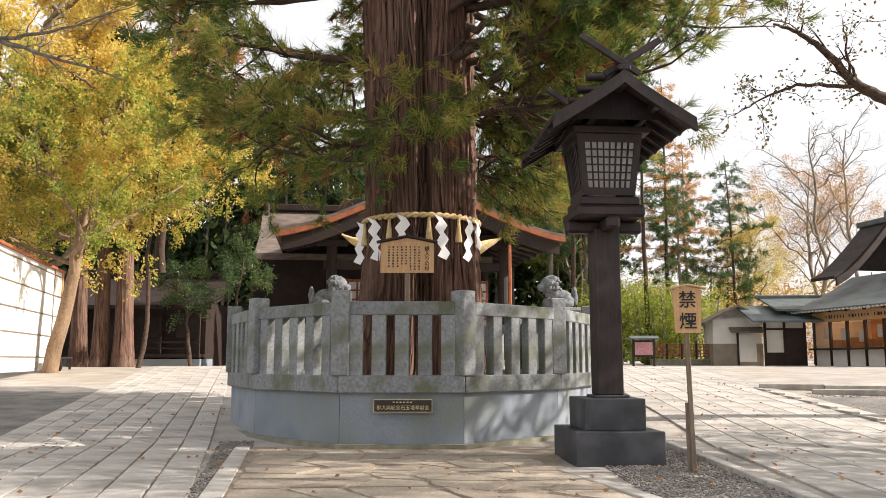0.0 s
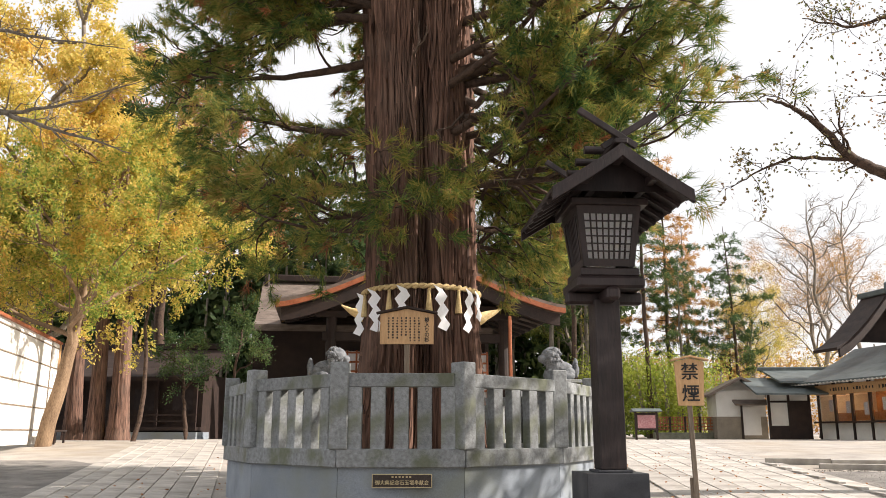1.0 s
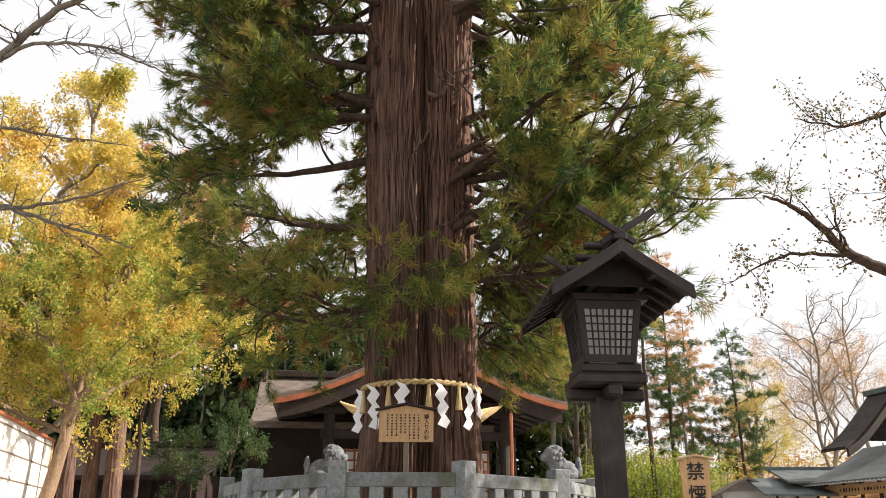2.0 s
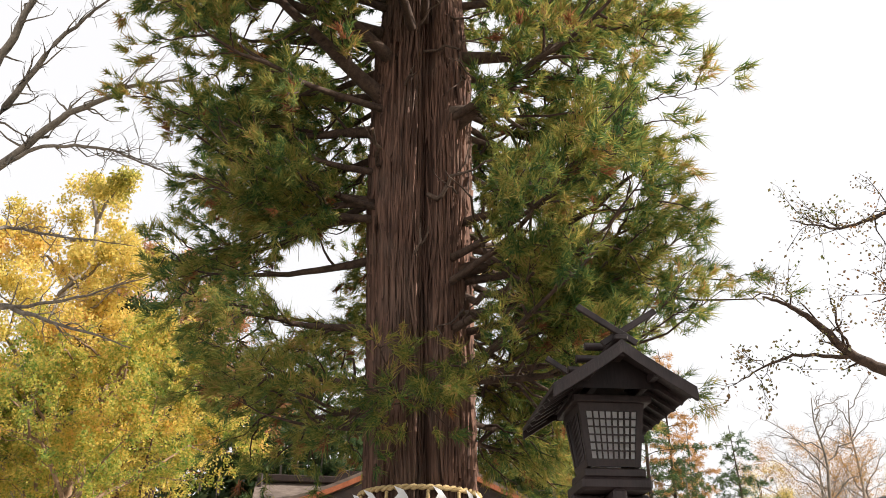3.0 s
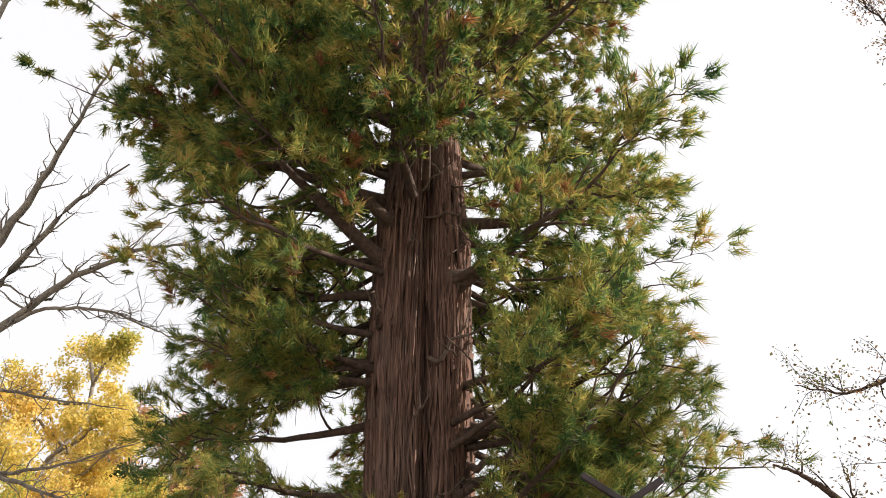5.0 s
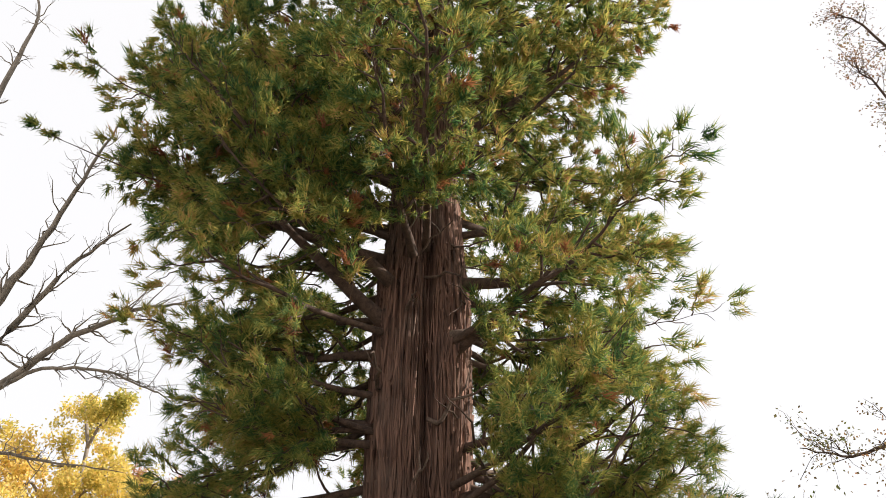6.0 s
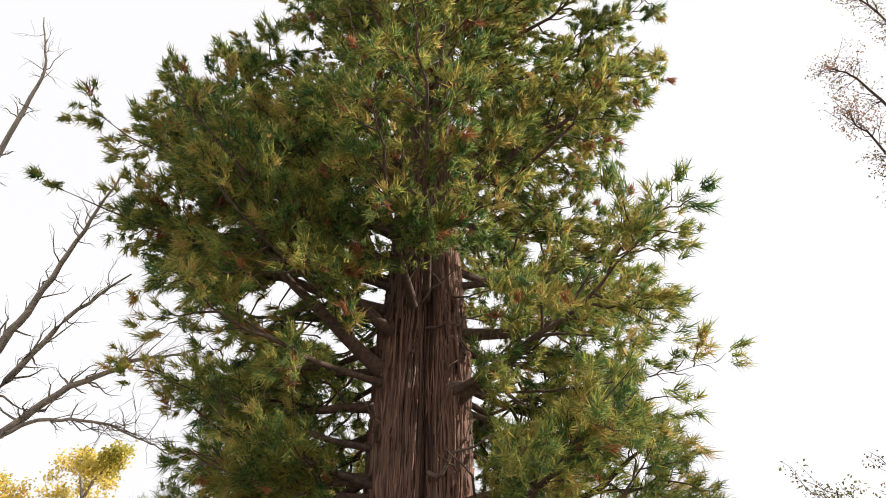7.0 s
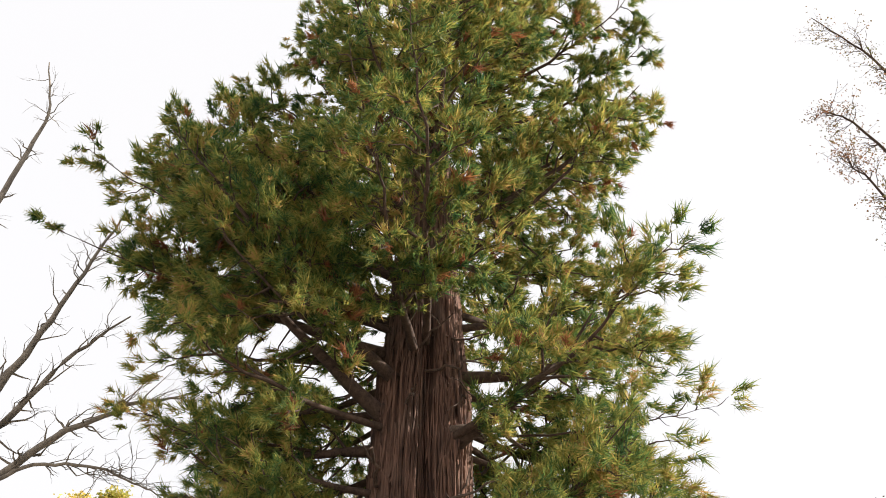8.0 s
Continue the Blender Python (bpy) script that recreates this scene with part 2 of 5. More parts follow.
def tubes(lines, sides=6):
    """Tapered tubes along lines of (x, y, z, radius): verts and faces."""
    V, F, base = [], [], 0
    for ln in lines:
        ln = np.asarray(ln, dtype=float)
        p, r = ln[:, :3], ln[:, 3]
        d = np.gradient(p, axis=0)
        d /= np.linalg.norm(d, axis=1, keepdims=True) + 1e-9
        ref = np.where(np.abs(d[:, 2:3]) > 0.9, [[1.0, 0, 0]], [[0, 0, 1.0]])
        a = np.cross(d, ref)
        a /= np.linalg.norm(a, axis=1, keepdims=True) + 1e-9
        b = np.cross(d, a)
        k = sides if r[0] > 0.012 else 3
        ang = np.arange(k) * 2 * np.pi / k
        ring = p[:, None] + r[:, None, None] * (a[:, None] * np.cos(ang)[None, :, None] + b[:, None] * np.sin(ang)[None, :, None])
        V.append(ring.reshape(-1, 3))
        i, j = np.meshgrid(np.arange(len(p) - 1), np.arange(k), indexing="ij")
        j2 = (j + 1) % k
        F.append(base + np.stack([i * k + j, i * k + j2, (i + 1) * k + j2, (i + 1) * k + j], -1).reshape(-1, 4))
        base += len(p) * k
    return np.concatenate(V), np.concatenate(F)


def kites(p, d, length, width, rng):
    """Narrow pointed leaves from p along d: verts and faces."""
    n = len(p)
    s = np.cross(d, rng.normal(size=(n, 3)))
    s /= np.linalg.norm(s, axis=1, keepdims=True) + 1e-9
    w, ln = np.reshape(width, (-1, 1)) * 0.5, np.reshape(length, (-1, 1))
    v = np.stack([p, p + d * ln * 0.45 + s * w, p + d * ln, p + d * ln * 0.45 - s * w], 1).reshape(-1, 3)
    return v, np.arange(4 * n).reshape(n, 4)


def needles(p, d, length, width, rng):
    """Single tapering needles from p along d: verts and faces."""
    n = len(p)
    s = np.cross(d, rng.normal(size=(n, 3)))
    s /= np.linalg.norm(s, axis=1, keepdims=True) + 1e-9
    w, ln = np.reshape(width, (-1, 1)) * 0.5, np.reshape(length, (-1, 1))
    v = np.stack([p + s * w, p + d * ln, p - s * w], 1).reshape(-1, 3)
    return v, np.arange(3 * n).reshape(n, 3)


def unit(v):
    return v / (np.linalg.norm(v, axis=-1, keepdims=True) + 1e-9)


def bend(p0, p1, r0, r1, n, rng, wobble=0.06, sag=0.0):
    """A slightly crooked line from p0 to p1 with radii, n + 1 points."""
    p0, p1 = np.asarray(p0, float), np.asarray(p1, float)
    s = np.linspace(0, 1, n + 1)[:, None]
    ln = np.linalg.norm(p1 - p0)
    off = np.cumsum(rng.normal(size=(n + 1, 3)), 0) * wobble * ln / math.sqrt(n)
    off -= off[0] + (off[-1] - off[0]) * s
    p = p0 + (p1 - p0) * s + off
    p[:, 2] -= sag * 4 * (s * (1 - s))[:, 0]
    return np.concatenate([p, r0 + (r1 - r0) * s], 1)


def ground_z(y):
    return 0.0 if y < 11.5 else 0.047 * (min(y, 29.5) - 11.5)


# ---- ground ----
def grid_sheet(name, xs, ys, material, lift=0.0):
    gx, gy = np.meshgrid(xs, ys)
    rng = np.random.default_rng(3)
    gz = np.vectorize(ground_z)(gy) + lift + rng.normal(size=gx.shape) * 0.004
    h, w = gx.shape
    i, j = np.meshgrid(np.arange(h - 1), np.arange(w - 1), indexing="ij")
    f = np.stack([i * w + j, i * w + j + 1, (i + 1) * w + j + 1, (i + 1) * w + j], -1).reshape(-1, 4)
    return bulk(name, np.stack([gx, gy, gz], -1).reshape(-1, 3), f, material, smooth=True)


span = np.concatenate([[-900, -400, -180, -90], np.arange(-45, 45.1, 0.5), [90, 180, 400, 900]])
deep = np.concatenate([[-300, -120, -50, -20], np.arange(-8, 60.1, 0.5), [75, 100, 150, 250, 450, 900]])
tagged(grid_sheet("ground", span, deep, GRAVEL), "pale grey gravel ground of the shrine precinct", "ground", kind="structure")


def paved_path(name, label, x, y, ux, uy, width, length, slab, across, material=SLAB):
    """Slabs laid in rows along the unit way ux, uy from x, y; width goes to the left of it."""
    path = thing(name, label, "path", kind="structure")
    nx, ny = -uy, ux
    rng = random.Random(5)
    rows = int(length / slab)
    w = width / across
    mesh = bpy.data.meshes.new("slab")
    bm = bmesh.new()
    box(bm, 0, 0, -0.02, w - 0.022, slab - 0.018, 0.07, 0.008)
    bm.to_mesh(mesh)
    bm.free()
    mesh.materials.append(material)
    turn = math.degrees(math.atan2(uy, ux)) - 90
    for r in range(rows):
        for c in range(across):
            s = (r + 0.5 + (0.5 if c % 2 else 0.0)) * slab
            o = (c + 0.5) * w
            px, py = x + ux * s + nx * o, y + uy * s + ny * o
            ob = new("slab", mesh)
            ob.parent = path
            slope = 2.69 if 11.5 < py < 34 else 0.0
            ob.matrix_basis = pose(px, py, ground_z(py) + 0.012 + rng.uniform(-0.003, 0.003), slope, 0, turn)
    return path


paved_path("pavement_west", "pale stone slab path up to the hall", -2.15 + 0.93, 7.18 - 3.9, -0.232, 0.973, 3.0, 32, 1.7, 8)
paved_path("pavement_east", "pale stone slab path beside the lantern", 6.9, 3.0, 0.075, 0.997, 3.9, 29, 1.4, 8)


rows = [[Vector((xl + (xr - xl) * u, y, ground_z(y) + 0.012)) for u in (0, 0.5, 1)] for y, xl, xr in ((11.6, -14, -6.15), (14, -13.6, -6.75), (17, -13.0, -7.45), (20.2, -12.2, -8.2), (21.4, -12.0, -9.4))]
tagged(part("gravel_bed", sheet(bmesh.new(), rows, 0.05), DARKGRAVEL), "dark grey gravel bed beside the west path", "gravel", kind="structure")
rows = [[Vector((xl + (xr - xl) * u, y, ground_z(y) + 0.012)) for u in (0, 0.5, 1)] for y, xl, xr in ((9.5, 7.05, 16), (14, 7.4, 16), (18.5, 7.75, 16))]
tagged(part("gravel_bed", sheet(bmesh.new(), rows, 0.05), DARKGRAVEL), "dark grey gravel bed beside the east path", "gravel", kind="structure")


def kerb(x0, y0, x1, y1, w=0.16, high=0.05, step=0.9, name="kerb"):
    k = thing(name, "narrow pale stone kerb along the paving", "kerb", kind="structure")
    n = max(1, int(math.hypot(x1 - x0, y1 - y0) / step))
    a = math.degrees(math.atan2(y1 - y0, x1 - x0))
    for i in range(n):
        s = (i + 0.5) / n
        x, y = x0 + (x1 - x0) * s, y0 + (y1 - y0) * s
        ob = part("kerb_stone", boxed(0, 0, 0, math.hypot(x1 - x0, y1 - y0) / n - 0.012, w, 0.16, 0.01), SLAB, k)
        ob.matrix_basis = pose(x, y, ground_z(y) + high - 0.08, 0, 0, a)
    return k


kerb(-1.75, 6.0, -2.62, 11.0, 0.2, 0.03)
kerb(1.25, 8.8, 2.2, 5.2, 0.16, 0.03)
kerb(3.06, 11.4, 2.96, 4.0, 0.12, 0.06)
kerb(6.98, 10.0, 7.75, 20.6, 0.14, 0.06)
kerb(7.9, 20.8, 13.5, 18.9, 0.3, 0.14, 1.3)
kerb(8.6, 19.4, 13.5, 17.7, 0.3, 0.12, 1.3)


def flagstones():
    """Old irregular flat stones set in packed earth before the fence."""
    apron = tagged(part("pavement_front", prism(bmesh.new(), [(-2.55, 11.05), (-1.7, 5.2), (2.2, 5.2), (1.3, 9.1), (1.5, 11.05)], -0.1, 0.014), MORTAR),
                   "packed earth apron with old flat stones", "pavement", kind="structure")
    rng = random.Random(11)
    nx, ny = 6, 10

    def corner(i, j):
        v = j / ny
        y = 5.3 + 5.3 * v + 0.35 * (h(i, j, 1) - 0.5)
        left, right = -1.75 - (y - 5.2) * 0.13, 2.1 - (y - 5.2) * 0.2
        u = i / nx + (0.10 * (h(i, j, 2) - 0.5) if 0 < i < nx else 0) + (0.08 if j % 2 and 0 < i < nx else 0)
        return Vector((left + 0.14 + (right - left - 0.28) * u, y))

    def h(i, j, k):
        return random.Random(i * 91 + j * 17 + k * 1301).random()

    for j in range(ny):
        for i in range(nx):
            c = [corner(i, j), corner(i + 1, j), corner(i + 1, j + 1), corner(i, j + 1)]
            mid = sum(c, Vector((0, 0))) / 4
            pts = []
            for k in range(4):
                p, q = c[k], c[(k + 1) % 4]
                pts.append(mid + (p - mid) * rng.uniform(0.80, 0.94))
                m = (p + q) / 2
                pts.append(mid + (m - mid) * rng.uniform(0.93, 0.985))
            bm = bmesh.new()
            prism(bm, [tuple(p - mid) for p in pts], -0.06, rng.uniform(0.004, 0.022))
            bmesh.ops.bevel(bm, geom=[e for e in bm.edges if abs(e.verts[0].co.z - e.verts[1].co.z) < 1e-4 and e.verts[0].co.z > 0],
                            offset=0.014, segments=2, affect="EDGES")
            st = part("flagstone", bm, FLAG, apron)
            st.matrix_basis = pose(mid.x, mid.y, 0.014, rng.uniform(-0.5, 0.5), rng.uniform(-0.5, 0.5), 0)


flagstones()

# ---- stone fence round the cedar ----
FX = -0.54
HALF = [(0.81, 10.93), (2.22, 12.33), (3.05, 14.2), (3.05, 16.1), (2.22, 17.9), (0.81, 19.2)]
RING = [(FX + x, y) for x, y in HALF] + [(FX - x, y) for x, y in HALF[::-1]]


def outset(d):
    cx, cy = FX, 15.05
    return [(cx + (x - cx) * (1 + d / 3.4), cy + (y - cy) * (1 + d / 4.1)) for x, y in RING]


def wall_run(bm, inner, outer, i, z0, z1, gap=0.004):
    j = (i + 1) % len(RING)
    a, b, c, d = [Vector(p) for p in (outer[i], outer[j], inner[j], inner[i])]
    t = (b - a).normalized() * gap
    return prism(bm, [tuple(a + t), tuple(b - t), tuple(c - t), tuple(d + t)], z0, z1)


def tamagaki():
    f = thing("stone_fence", "grey granite fence on a high stone plinth round the cedar", "fence")
    n = len(RING)
    base = part("footing", prism(bmesh.new(), outset(0.14), -0.3, 0.07), FOOTING, f, "low mossy concrete footing")
    for i in range(n):
        lift = ground_z(min(RING[i][1], RING[(i + 1) % n][1])) * 0.0
        part("plinth_panel", wall_run(bmesh.new(), outset(-0.35), outset(0.02), i, 0.06, 0.72 + lift), PLINTH, f)
        bm = wall_run(bmesh.new(), outset(-0.45), outset(0.1), i, 0.721, 0.95)
        bmesh.ops.bevel(bm, geom=bm.edges[:], offset=0.012, segments=1, affect="EDGES")
        part("ledge", bm, STONE, f)
    # square posts at the corners, rails and slats between
    for i in range(n):
        x, y = RING[i]
        j = (i + 1) % n
        x2, y2 = RING[j]
        ln, a = math.hypot(x2 - x, y2 - y), math.degrees(math.atan2(y2 - y, x2 - x))
        px, py = RING[i - 1]
        mid = math.degrees(math.atan2((y2 - y) + (y - py), (x2 - x) + (x - px)))
        bm = boxed(0, 0, 0, 0.24, 0.24, 1.12, 0.015)
        pst = part("post", bm, STONE, f)
        pst.matrix_basis = pose(x, y, 0.95 + 0.555, 0, 0, a if i == 0 else (mid if i not in (1, 11) else a if i == 11 else a - 45))
        rail = part("rail", boxed(0, 0, 0, ln - 0.22, 0.15, 0.18, 0.012), STONE, f)
        rail.matrix_basis = pose((x + x2) / 2, (y + y2) / 2, 1.83, 0, 0, a)
        k = 5 if i == 0 or i == 11 else 5
        for s in range(k):
            u = (s + 0.5 + 0.1 * (s - (k - 1) / 2) * 0) / k
            u = 0.5 + (u - 0.5) * 0.94
            sl = part("slat", boxed(0, 0, 0, 0.19, 0.13, 0.805, 0.008), STONE, f)
            sl.matrix_basis = pose(x + (x2 - x) * u, y + (y2 - y) * u, 1.345, 0, 0, a)
    # name plate on the front panel
    plate = part("plaque", boxed(-0.52, 10.83, 0.56, 0.75, 0.03, 0.155, 0.004), BRONZE, f, "dark bronze plaque with raised gold writing")
    part("plaque_frame", boxed(-0.52, 10.826, 0.64, 0.75, 0.03, 0.008), BRASS, plate)
    part("plaque_frame", boxed(-0.52, 10.826, 0.482, 0.75, 0.03, 0.008), BRASS, plate)
    part("plaque_frame", boxed(-0.897, 10.826, 0.56, 0.008, 0.03, 0.165), BRASS, plate)
    part("plaque_frame", boxed(-0.143, 10.826, 0.56, 0.008, 0.03, 0.165), BRASS, plate)
    lettering("writing", "御大典記念石玉垣奉献会", 0.062, BRASS, plate, pose(-0.52, 10.813, 0.535, 90, 0, 0))
    bm = bmesh.new()
    for k in range(6):
        box(bm, -0.64 + k * 0.045, 10.813, 0.608, 0.026, 0.004, 0.014)
    part("small_writing", bm, BRASS, plate)
    tagged(part("soil_bed", prism(bmesh.new(), outset(-0.46), 0.3, 0.86), MORTAR, f))
    return f


def lettering(name, text, size, material, parent, m, upright=False, bold=0.0, line=0.95):
    """Raised writing with the built-in font, as a mesh, middle at m."""
    cu = bpy.data.curves.new(name, "FONT")
    cu.body = "\n".join(text) if upright else text
    cu.size, cu.align_x, cu.align_y, cu.extrude = size, "CENTER", "CENTER", 0.003
    cu.offset = bold
    if upright:
        cu.space_line = line
    tmp = new(name, cu)
    me = bpy.data.meshes.new_from_object(tmp.evaluated_get(bpy.context.evaluated_depsgraph_get()))
    bpy.data.objects.remove(tmp)
    me.materials.clear()
    me.materials.append(material)
    ob = new(name, me)
    ob.parent = parent
    ob.matrix_basis = m
    return ob


tamagaki()

# ---- the great cedar ----
CX, CY = -0.40, 14.2


def trunk_axis(z):
    x = np.interp(z, [0, 3.5, 9, 14, 21, 36], [CX, CX + 0.02, CX - 0.08, CX - 0.08, CX - 0.2, CX - 0.2])
    r = np.interp(z, [0, 1.0, 2.2, 3.6, 6, 9, 12, 13.5, 15, 21, 30, 36.5], [1.35, 1.1, 0.99, 0.90, 0.90, 0.97, 0.97, 0.84, 0.78, 0.60, 0.34, 0.05])
    return x, r


def wavy(a, z, seed, fa, fz):
    """Smooth noise round the trunk, periodic in the angle a."""
    rng = np.random.default_rng(seed)
    out = np.zeros_like(a)
    for _ in range(7):
        k = int(rng.integers(max(1, fa // 2), fa * 2))
        out += np.sin(k * a + rng.uniform(0, 6.28) + rng.normal() * fz * z + 1.2 * np.sin(z * rng.uniform(0.2, 0.7) + rng.uniform(0, 6.28)))
    return out / 4


def cedar_trunk(parent):
    na, nz = 560, 190
    zs = np.concatenate([np.linspace(0.3, 16, 150), np.linspace(16.2, 36.5, nz - 150)])
    an = np.linspace(0, 2 * np.pi, na, endpoint=False)
    a, z = np.meshgrid(an, zs)
    x0, r = trunk_axis(z)
    # two grown-together stems: deep furrow facing the path
    furrow = np.exp(-((np.angle(np.exp(1j * (a - (-1.42 - 0.05 * np.sin(z * 0.5)))))) / 0.16) ** 4)
    back = np.exp(-((np.angle(np.exp(1j * (a - 1.7)))) / 0.2) ** 2)
    fade = np.interp(z, [0, 2, 4, 14, 18], [0.3, 0.6, 1, 1, 0])
    rr = r * (1 - fade * (0.46 * furrow + 0.15 * back))
    rr += 0.035 * wavy(a, z, 1, 9, 0.12) + 0.13 * np.sqrt(np.abs(wavy(a, z, 2, 15, 0.18))) + 0.085 * np.sqrt(np.abs(wavy(a, z, 3, 30, 0.3))) + 0.055 * np.sqrt(np.abs(wavy(a, z, 6, 52, 0.45))) + 0.012 * wavy(a, z, 7, 110, 0.8) + 0.03 * wavy(a, z, 5, 3, 0.7) - 0.21
    rr += np.random.default_rng(8).normal(size=rr.shape) * 0.003
    # narrow fissures between the plates of bark
    for seed, fa, fz, deep, w in ((11, 16, 0.10, 0.11, 0.10), (12, 30, 0.2, 0.07, 0.11), (13, 48, 0.3, 0.04, 0.14)):
        rr -= deep * np.exp(-(wavy(a, z, seed, fa, fz) / w) ** 2)
    rr += 0.03
    # burl where limbs broke away
    for ba, bz, bh in ((-1.95, 5.3, 0.16), (-1.2, 6.6, 0.14), (-2.6, 11.4, 0.18), (-0.9, 10.6, 0.16), (-2.3, 8.6, 0.08)):
        rr += bh * np.exp(-((np.angle(np.exp(1j * (a - ba)))) / 0.24) ** 2 - ((z - bz) / 0.33) ** 2)
    rr = np.maximum(rr, 0.32 * r)
    v = np.stack([x0 + rr * np.cos(a), CY + rr * np.sin(a), z], -1).reshape(-1, 3)
    i, j = np.meshgrid(np.arange(nz - 1), np.arange(na), indexing="ij")
    f = np.stack([i * na + j, i * na + (j + 1) % na, (i + 1) * na + (j + 1) % na, (i + 1) * na + j], -1).reshape(-1, 4)
    bulk("trunk", v, f, BARK, parent, "reddish brown stringy furrowed bark", smooth=True)


def bark_strips(parent):
    """Loose fibrous strips of bark standing off the trunk."""
    rng = np.random.default_rng(77)
    V, F, base = [], [], 0
    for _ in range(1100):
        a0, z0, ln = rng.uniform(-3.5, 0.4), rng.uniform(1.2, 15.0), rng.uniform(0.4, 2.2)
        n = 9
        s = np.linspace(0, 1, n)
        z = z0 + ln * s
        a = a0 + 0.03 * np.sin(s * rng.uniform(1, 4) + rng.uniform(0, 6)) + 0.05 * rng.normal() * s
        x0, r = trunk_axis(z)
        furrow = np.exp(-((a + 1.42) / 0.16) ** 4)
        rr = r * (1 - 0.40 * furrow * np.interp(z, [0, 2, 4, 14, 18], [0.3, 0.6, 1, 1, 0])) + 0.022 + 0.03 * rng.random() + 0.05 * rng.random() * (2 * s - 1) ** 4
        w = rng.uniform(0.012, 0.032) * np.sin(np.pi * (0.08 + 0.84 * s)) / r
        for da, dr in ((-1, -0.03), (0, 0.02), (1, -0.03)):
            aa, rad = a + da * w, rr + dr
            V.append(np.stack([x0 + rad * np.cos(aa), CY + rad * np.sin(aa), z], -1))
        for c in range(2):
            i = np.arange(n - 1)
            F.append(base + np.stack([c * n + i, (c + 1) * n + i, (c + 1) * n + i + 1, c * n + i + 1], -1))
        base += 3 * n
    tagged(bulk("loose_bark", np.concatenate(V), np.concatenate(F), BARK, parent, "loose fibrous bark strips"), kind="stuff")


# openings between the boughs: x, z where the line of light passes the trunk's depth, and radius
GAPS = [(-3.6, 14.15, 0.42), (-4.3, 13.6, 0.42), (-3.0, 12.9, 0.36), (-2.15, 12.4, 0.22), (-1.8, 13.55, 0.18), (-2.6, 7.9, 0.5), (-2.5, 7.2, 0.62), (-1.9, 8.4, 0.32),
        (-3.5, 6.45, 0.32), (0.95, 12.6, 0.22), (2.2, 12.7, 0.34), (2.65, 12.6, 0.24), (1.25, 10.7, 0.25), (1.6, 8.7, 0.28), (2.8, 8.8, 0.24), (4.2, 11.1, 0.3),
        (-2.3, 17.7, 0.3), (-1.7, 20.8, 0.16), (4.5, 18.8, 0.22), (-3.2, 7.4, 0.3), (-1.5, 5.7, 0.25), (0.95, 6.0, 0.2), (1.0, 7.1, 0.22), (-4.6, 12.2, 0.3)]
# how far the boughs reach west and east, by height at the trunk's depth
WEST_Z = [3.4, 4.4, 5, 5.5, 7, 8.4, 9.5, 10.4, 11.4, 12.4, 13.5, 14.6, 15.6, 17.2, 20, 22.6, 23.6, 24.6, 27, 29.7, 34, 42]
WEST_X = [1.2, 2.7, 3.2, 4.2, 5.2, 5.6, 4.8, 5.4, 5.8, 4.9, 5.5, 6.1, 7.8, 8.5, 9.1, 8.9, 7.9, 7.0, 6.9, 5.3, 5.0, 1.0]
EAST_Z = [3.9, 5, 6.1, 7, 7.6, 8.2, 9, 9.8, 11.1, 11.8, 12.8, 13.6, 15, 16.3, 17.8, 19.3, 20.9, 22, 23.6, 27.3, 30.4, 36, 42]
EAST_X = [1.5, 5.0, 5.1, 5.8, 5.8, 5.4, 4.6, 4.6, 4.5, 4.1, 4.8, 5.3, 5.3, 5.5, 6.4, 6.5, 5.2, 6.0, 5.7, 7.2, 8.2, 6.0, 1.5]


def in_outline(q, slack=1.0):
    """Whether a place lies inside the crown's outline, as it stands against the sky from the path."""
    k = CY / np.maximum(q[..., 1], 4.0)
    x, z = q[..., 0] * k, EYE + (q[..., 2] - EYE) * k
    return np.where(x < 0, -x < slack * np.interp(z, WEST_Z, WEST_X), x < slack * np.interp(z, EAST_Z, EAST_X))


